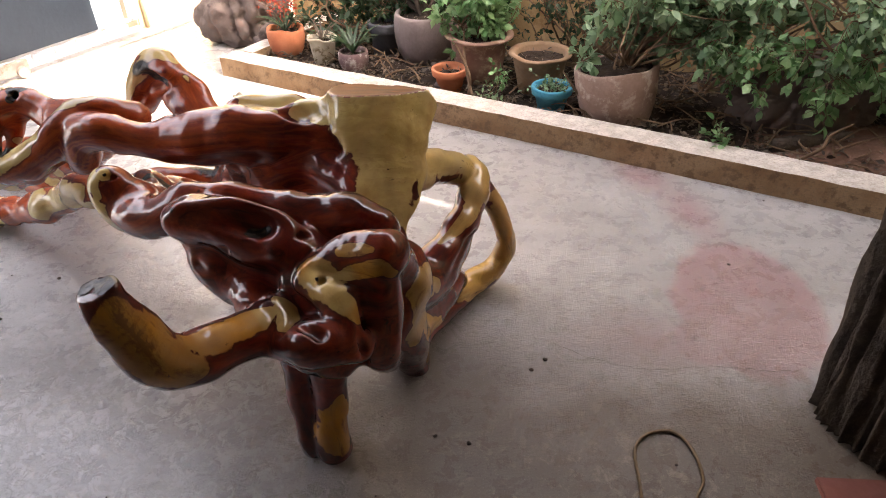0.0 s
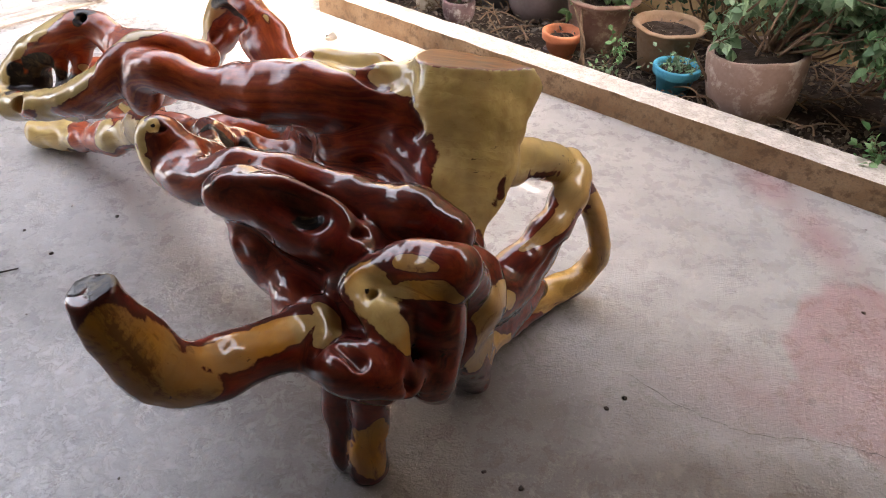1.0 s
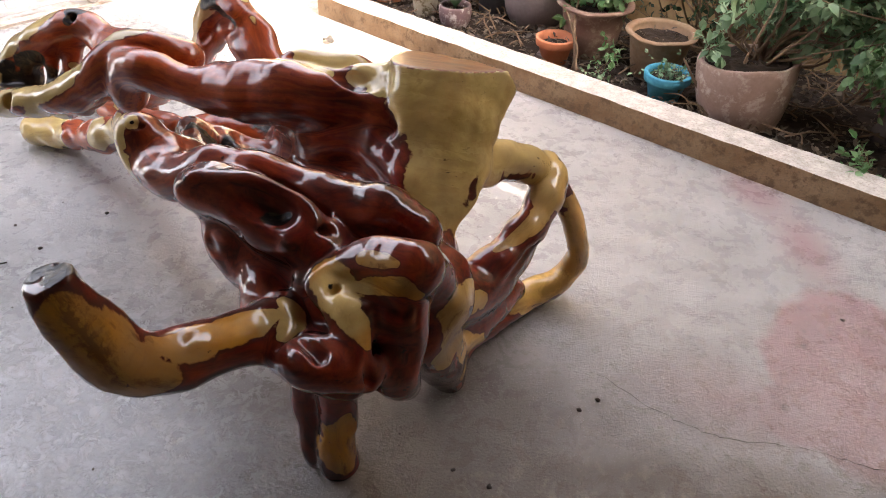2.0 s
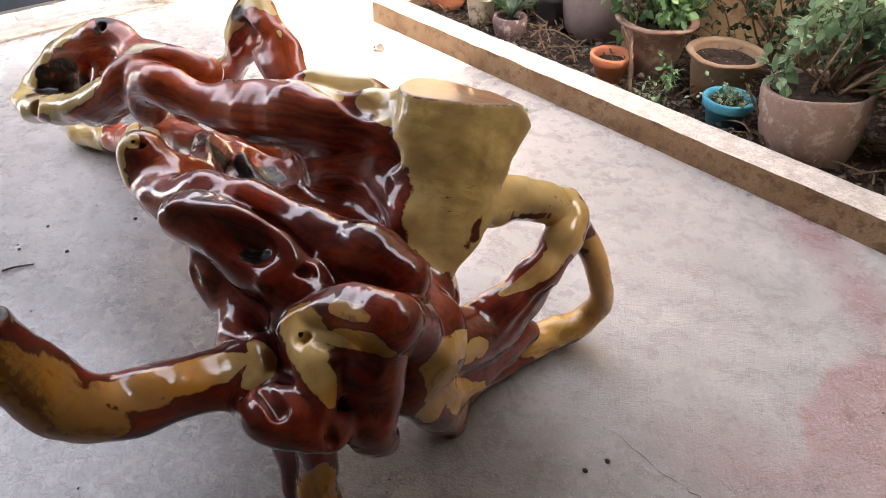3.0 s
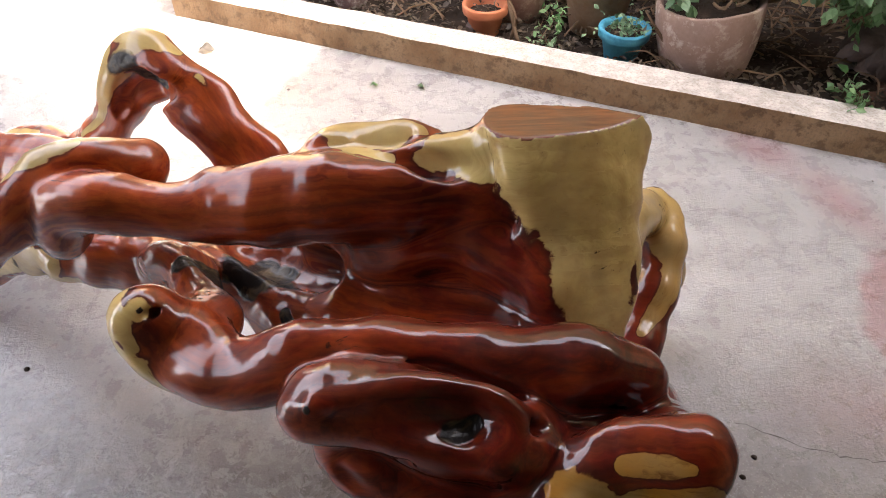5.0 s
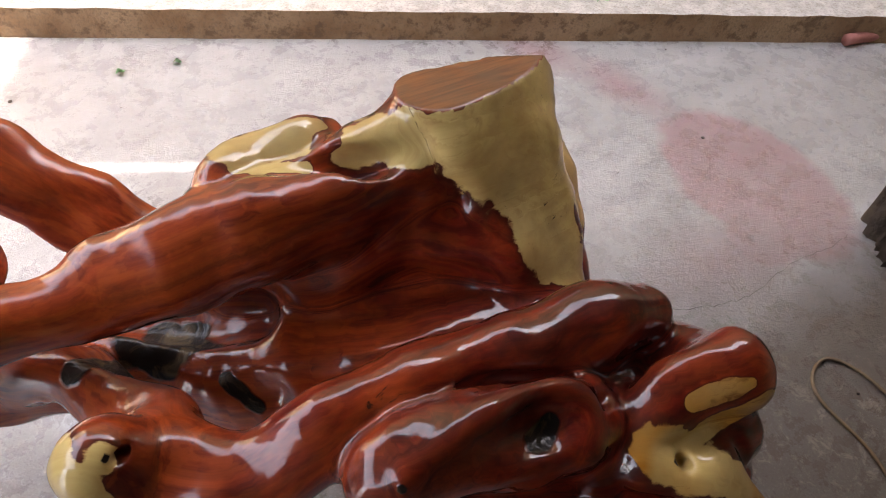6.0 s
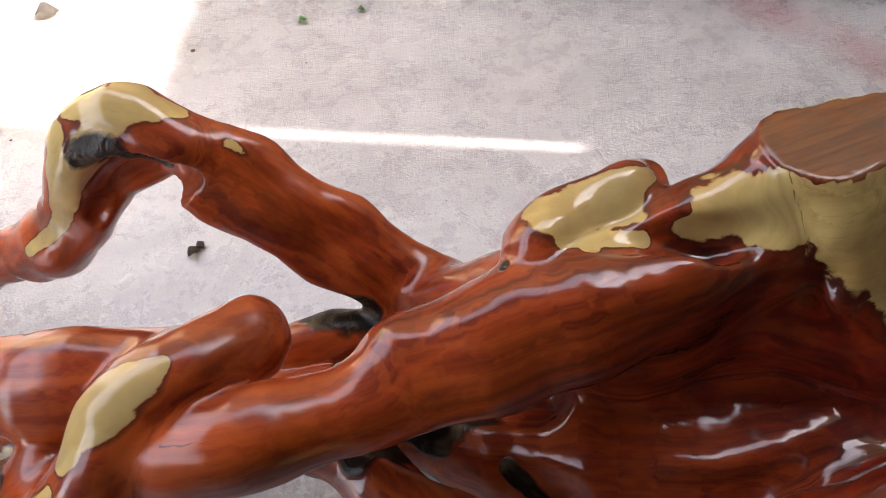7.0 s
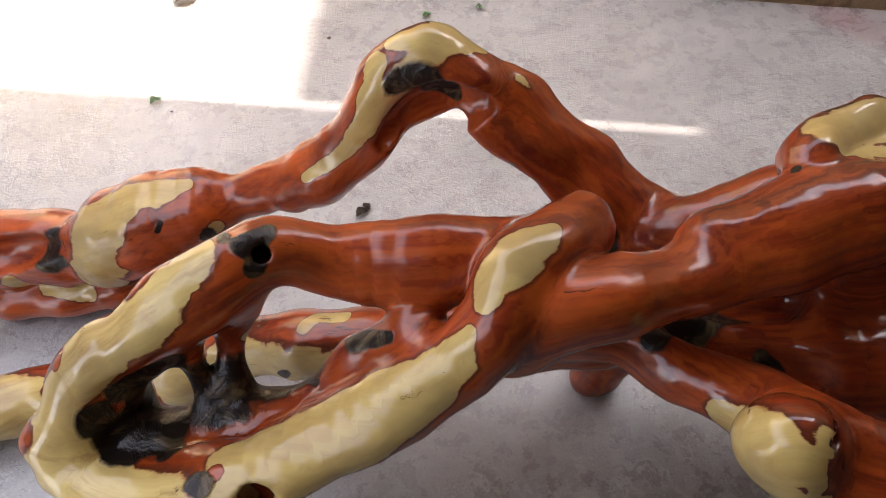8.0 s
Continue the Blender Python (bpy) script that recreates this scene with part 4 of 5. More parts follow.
run(SAPWOOD, (-0.410, 1.842, 0.672, 0.016), (-0.340, 1.845, 0.668, 0.014), (-0.295, 1.858, 0.654, 0.008))
run(SAPWOOD, (-0.434, 1.834, 0.678, 0.033), (-0.353, 1.837, 0.664, 0.035))
run(SAPWOOD, (-0.417, 1.793, 0.666, 0.013))
run(SAPWOOD, (0.067, 1.375, 0.439, 0.033), (0.053, 1.348, 0.402, 0.020), (0.068, 1.505, 0.310, 0.022))
run(SAPWOOD, (0.151, 1.863, 0.474, 0.043), (0.156, 1.745, 0.390, 0.022), (0.109, 1.685, 0.358, 0.013))
run(SAPWOOD, (-1.229, 1.727, 0.503, 0.032), (-1.158, 1.721, 0.515, 0.031), (-1.090, 1.723, 0.540, 0.029), (-1.034, 1.729, 0.571, 0.022))
run(SAPWOOD, (-1.453, 1.920, 0.499, 0.027), (-1.447, 1.872, 0.468, 0.031))
run(SAPWOOD, (-1.207, 1.929, 0.498, 0.012), (-1.130, 2.003, 0.350, 0.014), (-1.070, 1.988, 0.362, 0.010))
run(SAPWOOD, (0.055, 1.80, 0.70, 0.050), (0.055, 1.78, 0.64, 0.055), (0.045, 1.74, 0.59, 0.050))
run(SAPWOOD, (0.05, 1.76, 0.58, 0.055), (0.02, 1.66, 0.50, 0.050), (-0.02, 1.58, 0.44, 0.036))
run(SAPWOOD, (-0.02, 1.84, 0.70, 0.06), (-0.10, 1.865, 0.70, 0.05))
run(SAPWOOD, (0.04, 1.79, 0.51, 0.05), (0.104, 1.86, 0.47, 0.055), (0.155, 1.88, 0.43, 0.045))
run(SAPWOOD, (0.20, 1.92, 0.33, 0.05), (0.240, 1.94, 0.24, 0.05), (0.245, 1.96, 0.12, 0.055), (0.18, 1.88, 0.075, 0.045), (0.10, 1.79, 0.070, 0.036))
run(SAPWOOD, (0.06, 1.36, 0.37, 0.024), (0.065, 1.42, 0.28, 0.030), (0.06, 1.49, 0.19, 0.040), (0.05, 1.54, 0.10, 0.05))
run(SAPWOOD, (-0.735, 1.555, 0.560, 0.034), (-0.735, 1.52, 0.555, 0.034), (-0.710, 1.492, 0.535, 0.028), (-0.66, 1.46, 0.49, 0.020))
run(SAPWOOD, (-1.36, 1.90, 0.585, 0.030), (-1.41, 1.925, 0.525, 0.030), (-1.46, 1.93, 0.47, 0.024))
run(SAPWOOD, (-1.47, 1.86, 0.44, 0.040), (-1.43, 1.815, 0.44, 0.044), (-1.36, 1.765, 0.45, 0.040), (-1.29, 1.74, 0.45, 0.040))
run(SAPWOOD, (-1.00, 1.885, 0.285, 0.030), (-1.12, 1.94, 0.26, 0.034), (-1.21, 2.0, 0.235, 0.034), (-1.35, 2.06, 0.18, 0.045))
run(SAPWOOD, (-1.60, 2.16, 0.09, 0.05), (-1.76, 2.20, 0.06, 0.11))
run(SAPWOOD, (-0.76, 1.735, 0.395, 0.014), (-0.70, 1.64, 0.415, 0.016), (-0.66, 1.56, 0.44, 0.012))
run(SAPWOOD, (-1.10, 1.83, 0.46, 0.012), (-1.16, 1.83, 0.45, 0.014))
run(SAPWOOD, (-1.27, 1.80, 0.44, 0.014), (-1.31, 1.82, 0.43, 0.016))
run(SAPWOOD, (-0.735, 2.125, 0.628, 0.010), (-0.70, 2.09, 0.60, 0.007))
run(BLACKENED, (-0.913, 2.172, 0.625, 0.022), (-0.885, 2.155, 0.634, 0.030), (-0.832, 2.173, 0.600, 0.021), (-0.817, 2.163, 0.582, 0.009))
run(BLACKENED, (-1.401, 1.891, 0.484, 0.023), (-1.380, 1.863, 0.440, 0.028), (-1.340, 1.861, 0.441, 0.027), (-1.310, 1.899, 0.422, 0.016))
run(BLACKENED, (-1.234, 2.278, 0.289, 0.017), (-1.198, 1.967, 0.648, 0.007))
run(BLACKENED, (-1.173, 1.950, 0.649, 0.017), (-1.151, 1.960, 0.647, 0.011))
run(BLACKENED, (-1.305, 1.765, 0.489, 0.016))
run(BLACKENED, (-1.086, 1.856, 0.524, 0.016), (-1.052, 1.825, 0.562, 0.009))
run(BLACKENED, (-1.185, 1.977, 0.265, 0.011), (-1.146, 1.843, 0.470, 0.009))
run(BLACKENED, (-0.717, 1.729, 0.492, 0.019), (-0.614, 1.741, 0.419, 0.026))
run(BLACKENED, (-0.611, 1.810, 0.391, 0.028), (-0.559, 1.790, 0.391, 0.019))
run(BLACKENED, (-0.546, 1.674, 0.415, 0.011), (-0.522, 1.625, 0.391, 0.013))
run(BLACKENED, (-0.619, 1.765, 0.434, 0.025), (-0.588, 1.807, 0.390, 0.018))
run(BLACKENED, (-0.370, 0.967, 0.732, 0.021), (-0.365, 0.945, 0.731, 0.006))
run(BLACKENED, (-0.688, 1.516, 0.616, 0.006))
run(BLACKENED, (-0.129, 1.240, 0.537, 0.005))
run(BLACKENED, (-0.446, 1.336, 0.634, 0.006))
run(BLACKENED, (-0.280, 1.326, 0.583, 0.017), (-0.252, 1.339, 0.584, 0.011))
run(BLACKENED, (-0.507, 1.811, 0.655, 0.008))
run(BLACKENED, (-1.508, 2.428, 0.223, 0.024), (-1.530, 2.407, 0.198, 0.025), (-1.505, 2.388, 0.201, 0.017))
run(BLACKENED, (-1.305, 2.306, 0.325, 0.007), (-1.314, 2.301, 0.312, 0.006))
run(BLACKENED, (-0.406, 0.966, 0.727, 0.021))
run(BLACKENED, (-1.350, 1.907, 0.473, 0.028), (-1.302, 1.912, 0.520, 0.018), (-1.367, 1.906, 0.504, 0.017), (-1.337, 1.837, 0.442, 0.020))
run(BLACKENED, (-1.156, 1.966, 0.609, 0.017), (-1.176, 1.927, 0.630, 0.012))
run(BLACKENED, (-1.36, 1.91, 0.44, 0.05), (-1.24, 1.90, 0.44, 0.050), (-1.15, 1.87, 0.46, 0.030))
run(BLACKENED, (-0.65, 1.79, 0.42, 0.030), (-0.58, 1.75, 0.40, 0.034), (-0.52, 1.68, 0.39, 0.020))
run(BLACKENED, (-0.51, 1.80, 0.62, 0.014), (-0.50, 1.86, 0.60, 0.020))
run(BLACKENED, (-0.64, 1.96, 0.40, 0.035), (-0.70, 1.98, 0.38, 0.03))
run(HEART, (-1.241, 1.919, 0.615, 0.011), (-1.252, 1.906, 0.592, 0.016), (-1.274, 1.903, 0.585, 0.007))
run(HEART, (-1.420, 1.949, 0.538, 0.012))
run(HEART, (-1.322, 2.317, 0.329, 0.021), (-1.349, 2.305, 0.299, 0.028), (-1.384, 2.305, 0.248, 0.025))
run(HEART, (-0.954, 2.215, 0.613, 0.012), (-0.973, 2.205, 0.579, 0.010))
run(HEART, (-0.326, 1.793, 0.663, 0.009), (-0.304, 1.788, 0.676, 0.006))
run(HEART, (-0.174, 1.751, 0.718, 0.008), (-0.188, 1.787, 0.714, 0.007))
run(HEART, (-0.185, 1.748, 0.718, 0.007), (-0.186, 1.786, 0.715, 0.011))
run(HEART, (-0.058, 1.256, 0.568, 0.003), (-0.102, 1.263, 0.556, 0.003))
run(HEART, (-1.285, 1.769, 0.491, 0.013))
run(HEART, (-1.445, 1.965, 0.49, 0.022), (-1.46, 1.95, 0.45, 0.022))


def nets(f):
    """The field's zero surface as vertices (one in each crossed cell) and four-sided faces."""
    inside = f < 0
    crossed = np.zeros(np.array(f.shape) - 1, bool)
    corner = [(i, j, k) for i in (0, 1) for j in (0, 1) for k in (0, 1)]
    n = np.array(f.shape) - 1
    pick = lambda a, c: a[c[0]:c[0] + n[0], c[1]:c[1] + n[1], c[2]:c[2] + n[2]]
    count = sum(pick(inside, c).astype(np.int8) for c in corner)
    crossed = (count > 0) & (count < 8)
    cells = np.argwhere(crossed)
    number = np.full(crossed.shape, -1, np.int64)
    number[tuple(cells.T)] = np.arange(len(cells))
    total, weight = np.zeros((len(cells), 3)), np.zeros(len(cells))
    value = {c: f[tuple((cells + c).T)].astype(float) for c in corner}
    for a in corner:
        for axis in range(3):
            if a[axis] == 0:
                b = tuple(1 if i == axis else a[i] for i in range(3))
                va, vb = value[a], value[b]
                hit = (va < 0) != (vb < 0)
                k = np.where(hit, va / np.where(hit, va - vb, 1), 0)
                place = np.array(a, float) + k[:, None] * (np.array(b) - np.array(a))
                total += place * hit[:, None]
                weight += hit
    verts = LOW + CELL * (cells + total / weight[:, None])
    faces = []
    for axis in range(3):
        u, v = (axis + 1) % 3, (axis + 2) % 3
        lo = [slice(1, s - 1) for s in f.shape]
        lo[axis] = slice(0, f.shape[axis] - 1)
        hi = list(lo)
        hi[axis] = slice(1, f.shape[axis])
        a, b = inside[tuple(lo)], inside[tuple(hi)]
        at = np.argwhere(a != b)
        first = a[tuple(at.T)]
        base = at + np.array([s.start for s in lo])
        step_u, step_v = np.eye(3, dtype=int)[u], np.eye(3, dtype=int)[v]
        quad = np.stack([number[tuple((base - d).T)] for d in (0 * step_u, step_u, step_u + step_v, step_v)], 1)
        quad[~first] = quad[~first][:, ::-1]
        faces.append(quad)
    return verts, np.concatenate(faces)


def slope(f, verts):
    """Outward normals from the field."""
    g = (verts - LOW) / CELL
    i = np.clip(np.floor(g).astype(int), 1, np.array(f.shape) - 3)
    w = g - i

    def at(shift):
        total = 0
        for c in ((x, y, z) for x in (0, 1) for y in (0, 1) for z in (0, 1)):
            k = np.prod([w[:, a] if c[a] else 1 - w[:, a] for a in range(3)], axis=0)
            total = total + k * f[tuple((i + c + shift).T)]
        return total

    n = np.stack([at(e) - at(-e) for e in np.eye(3, dtype=int)], 1)
    return n / np.maximum(np.linalg.norm(n, axis=1), 1e-9)[:, None]


def build_root_bench():
    verts, faces = nets(field)
    normals = slope(field, verts)
    owner = np.zeros(len(verts), int)
    best = np.full(len(verts), 9.0)
    grain, weight = np.zeros((len(verts), 3)), np.zeros(len(verts))
    for number, (name, line, flat) in enumerate(GROWN):
        xyz = np.array([q[:3] for q in line])
        near = np.all((verts > xyz.min(0) - 0.2) & (verts < xyz.max(0) + 0.2), axis=1).nonzero()[0]
        d, along, off = spine_distance(verts[near], line, flat)
        w = np.exp(-np.clip(d, -0.05, 0.5) / 0.005)
        co = np.stack([along * 0.22, off[:, 1] + off[:, 0] * 0.6, off[:, 2] - off[:, 0] * 0.3], 1)
        grain[near] += co * w[:, None]
        weight[near] += w
        better = d < best[near]
        owner[near[better]], best[near[better]] = number, d[better]
    grain /= np.maximum(weight, 1e-9)[:, None]

    def mask(runs):
        out = np.zeros(len(verts))
        for line in runs:
            for a, b in zip(line, line[1:] or line):
                ab = b[:3] - a[:3]
                k = np.clip((verts - a[:3]) @ ab / (ab @ ab + 1e-9), 0, 1)
                far = np.linalg.norm(verts - a[:3] - k[:, None] * ab, axis=1)
                out = np.maximum(out, 1 - 0.5 * far / (a[3] + (b[3] - a[3]) * k))
        return np.clip(out, 0, 1)

    sap, char, heart = mask(SAPWOOD), mask(BLACKENED), mask(HEART)
    sap = np.where(heart > 0.4, np.minimum(sap, 1 - heart), sap)
    flat_cut = np.array(CUT[3:6]) / np.linalg.norm(CUT[3:6])
    sawn = (np.abs((verts - np.array(CUT[:3])) @ flat_cut) < 0.004) & (normals @ flat_cut > 0.9) & (np.abs(verts[:, 0] + 0.07) < 0.15) & (np.abs(verts[:, 1] - 1.80) < 0.15)
    deep = np.clip(np.round((verts - np.array((0, 0, 0.03)) - LOW) / CELL).astype(int), 0, SHAPE - 1)
    core = (field[tuple(deep.T)] < -0.005) | (verts[:, 1] > 1.80)
    sap = np.where(sawn, np.where(core, 0.0, 1.0), sap)
    sawn = sawn & core
    # deep red at the front right, warmer orange towards the back left
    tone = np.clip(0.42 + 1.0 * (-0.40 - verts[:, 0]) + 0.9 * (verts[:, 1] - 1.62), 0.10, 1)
    tone = np.where(sawn, 0.35, tone)
    gold = np.clip((1.50 - verts[:, 1]) / 0.2, 0, 1)
    for x, y, z, r in ((-0.206, 1.20, 0.48, 0.045), (-0.11, 1.21, 0.53, 0.06)):
        gold = np.minimum(gold, 0.25 + np.clip((np.linalg.norm(verts - np.array((x, y, z)), axis=1) - r) / 0.02, 0, 1))
    gold = np.maximum(gold, np.clip((0.50 - verts[:, 2]) / 0.15, 0, 0.6) * (verts[:, 0] > -0.2))
    names = sorted({n for n, _, _ in GROWN})
    group = np.array([names.index(n) for n, _, _ in GROWN])[owner]
    face_group = group[faces[:, 0]]
    bench = tagged(new("root_bench"), "bench carved from one lacquered tree root, red heartwood with pale sapwood", "bench")
    bench.location = (-0.4, 1.7, 0)
    for g, name in enumerate(names):
        mine = faces[face_group == g]
        used, packed = np.unique(mine, return_inverse=True)
        me = bpy.data.meshes.new(name)
        me.from_pydata((verts[used] - np.array(bench.location)).tolist(), [], packed.reshape(-1, 4).tolist())
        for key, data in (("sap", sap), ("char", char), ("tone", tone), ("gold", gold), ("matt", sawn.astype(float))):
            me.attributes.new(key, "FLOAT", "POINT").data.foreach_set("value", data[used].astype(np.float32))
        me.attributes.new("grain", "FLOAT_VECTOR", "POINT").data.foreach_set("vector", grain[used].astype(np.float32).ravel())
        me.polygons.foreach_set("use_smooth", [True] * len(me.polygons))
        me.materials.append(WOOD)
        me.normals_split_custom_set_from_vertices(normals[used].tolist())
        new(name, me).parent = bench
    return bench


build_root_bench()

# ---- things in the bed ----
def pot(at, label, mat, base, rim, height, shape="band", soil=0.03, lean=(0, 0), wavy=0.0, lip=0.010):
    """A hand-made pot: a tapered one with a band, one with a flared lip, or a barrel."""
    ob = thing("plant_pot", at, label, "plant pot")
    h = height
    if shape == "band":
        side = [(base * 0.96, 0), (base, 0.004), (base + (rim - base) * 0.66, h * 0.70), (rim + 0.001, h * 0.715), (rim + 0.004, h * 0.73), (rim + lip * 0.9, h * 0.97), (rim + lip * 0.7, h)]
    elif shape == "flare":
        side = [(base * 0.95, 0), (base, 0.006), (base + (rim - base) * 0.5, h * 0.5), (rim - 0.004, h * 0.88), (rim + lip * 0.7, h * 0.93), (rim + lip * 1.6, h * 0.965), (rim + lip * 1.5, h)]
    else:
        side = [(base * 0.95, 0), (base, 0.006)] + [(base + (rim - base) * k + lip * 3.2 * math.sin(math.pi * k * 0.8 + 0.2), h * k) for k in (0.2, 0.4, 0.6, 0.8, 0.93)] + [(rim + lip, h * 0.99), (rim + lip * 0.6, h)]
    inner = [(rim - 0.008, h), (rim - 0.014, h - 0.012), (rim - 0.018, h - soil - 0.02), (0.01, h - soil - 0.022)]
    bm = lathe(side + inner, 48, 0.006, at[0] * 3)
    for v in bm.verts:
        k = max(0, v.co.z / h - 0.55) / 0.45
        a = math.atan2(v.co.y, v.co.x)
        v.co.z += wavy * k * (noise.noise((math.cos(a) * 1.3 + at[0], math.sin(a) * 1.3, 0.5)) + 0.35 * noise.noise((math.cos(a) * 5, math.sin(a) * 5, at[0])))
    bmesh.ops.recalc_face_normals(bm, faces=bm.faces)
    part("body", bm, mat, ob, smooth=True)
    r = rim - 0.017
    bm = lathe([(r, -0.012), (r, 0.0), (r * 0.66, 0.006), (r * 0.33, 0.010), (0.006, 0.008)], 28, 0.06, at[1])
    for v in bm.verts:
        v.co.z += 0.008 * noise.noise(v.co * 40)
    part("earth", bm, SOIL, ob, "dry potting soil", smooth=True).location.z = h - soil
    rng = random.Random(int(at[0] * 1000))
    bits = []
    for _ in range(26):
        a, q = rng.uniform(0, 6.28), r * math.sqrt(rng.random()) * 0.9
        size = rng.uniform(0.012, 0.03)
        bits.append((Vector((q * math.cos(a), q * math.sin(a), h - soil + 0.012)), any_way(rng, 0.1), any_way(rng, 2.0), size, size * 0.4))
    leaf_mesh("dry_leaves", bits, LEAF_DRY, ob)
    ob.rotation_euler = (radians(lean[0]), radians(lean[1]), 0)
    return ob


def any_way(rng, up=0.0):
    return Vector((rng.gauss(0, 1), rng.gauss(0, 1), rng.gauss(0, 1) + up)).normalized()


def leaf_mesh(name, leaves, mat, parent):
    """Many folded leaves as one mesh; leaves: (place, way, up, length, width)."""
    verts, faces = [], []
    for p, way, up, size, wide in leaves:
        side = way.cross(up)
        side = side.normalized() if side.length > 1e-6 else Vector((1, 0, 0))
        top = side.cross(way).normalized()
        n = len(verts)
        verts += [p, p + way * size * 0.25 + side * wide * 0.38 + top * size * 0.06, p + way * size * 0.55 + side * wide * 0.48 + top * size * 0.07, p + way * size - top * size * 0.14,
                  p + way * size * 0.55 - side * wide * 0.48 + top * size * 0.07, p + way * size * 0.25 - side * wide * 0.38 + top * size * 0.06, p + way * size * 0.5 - top * size * 0.02]
        faces += [(n + i, n + (i + 1) % 6, n + 6) for i in range(6)]
    me = bpy.data.meshes.new(name)
    me.from_pydata([tuple(v) for v in verts], [], faces)
    me.polygons.foreach_set("use_smooth", [True] * len(faces))
    me.materials.append(mat)
    ob = new(name, me)
    ob.parent = parent
    return tagged(ob, "", "", "", "stuff")


pot((-1.011, 4.013, 0.05), "round terracotta pot with a scalloped rim", TERRACOTTA, 0.082, 0.100, 0.15, "jar", wavy=0.012, lip=0.004)
pot((-0.755, 3.835, 0.05), "small whitewashed fluted pot with dark drips", WHITE_CLAY, 0.055, 0.076, 0.15, "flare", wavy=0.012, lip=0.004)
pot((-0.565, 3.72, 0.05), "small purple-brown pot, paint flaking", PURPLE_CLAY, 0.060, 0.074, 0.11, "jar", lip=0.004)
pot((-0.42, 3.98, 0.05), "dark blue-black glazed pot", DARK_POT, 0.08, 0.095, 0.19, "band")
pot((-0.19, 3.94, 0.05), "large grey clay jar", GREY_CLAY, 0.140, 0.160, 0.25, "jar", lip=0.008)
pot((-0.025, 3.434, 0.05), "small bright orange flower pot with a banded rim", TERRACOTTA, 0.056, 0.084, 0.120, "band", 0.035, lip=0.008)
pot((0.115, 3.59, 0.05), "large terracotta pot with a wide flared rim", TERRA_DULL, 0.108, 0.150, 0.240, "flare", 0.03, wavy=0.004, lip=0.015)
pot((0.415, 3.446, 0.05), "tan clay pot with a wavy rim", TAN_CLAY, 0.100, 0.136, 0.195, "flare", 0.035, wavy=0.006, lip=0.011)
pot((0.4635, 3.207, 0.045), "small turquoise painted pot with a banded rim", BLUE_PAINT, 0.060, 0.089, 0.122, "band", 0.02, lip=0.008)
pot((0.764, 3.136, 0.0), "large broken clay jar tilted in the earth", JAR_CLAY, 0.132, 0.176, 0.285, "jar", 0.004, (-5, -6), 0.006, 0.006)


def tree_post():
    ob = thing("tree_trunk", (1.235, 1.415, 0), "dark rough-barked tree trunk growing up through the floor", "tree")
    bm = bmesh.new()
    rings = []
    for i in range(60):
        z = -0.02 + i * 0.045
        ring = []
        for k in range(160):
            a = 2 * math.pi * k / 160
            ridge = 0.8 * abs(noise.noise((math.cos(a) * 6, math.sin(a) * 6, z * 0.7))) + 0.5 * abs(noise.noise((math.cos(a) * 19, math.sin(a) * 19, z * 1.6)))
            ridge += 0.8 * abs(noise.noise((math.cos(a) * 11, math.sin(a) * 11, z * 0.5 + 7))) + 0.25 * noise.noise((math.cos(a) * 30, math.sin(a) * 30, z * 9))
            r = (0.185 + 0.012 * math.exp(-max(z, 0) * 7)) * (1 + 0.06 * noise.noise((math.cos(a), math.sin(a), z * 0.7))) - 0.035 + 0.055 * ridge
            ring.append(bm.verts.new((r * math.cos(a) + 0.02 * z, r * math.sin(a) + 0.02 * z, z)))
        rings.append(ring)
    for lo, hi in zip(rings, rings[1:]):
        for k in range(160):
            bm.faces.new((lo[k], lo[(k + 1) % 160], hi[(k + 1) % 160], hi[k]))
    part("trunk", bm, BARK, ob, smooth=True)
    return ob


tree_post()


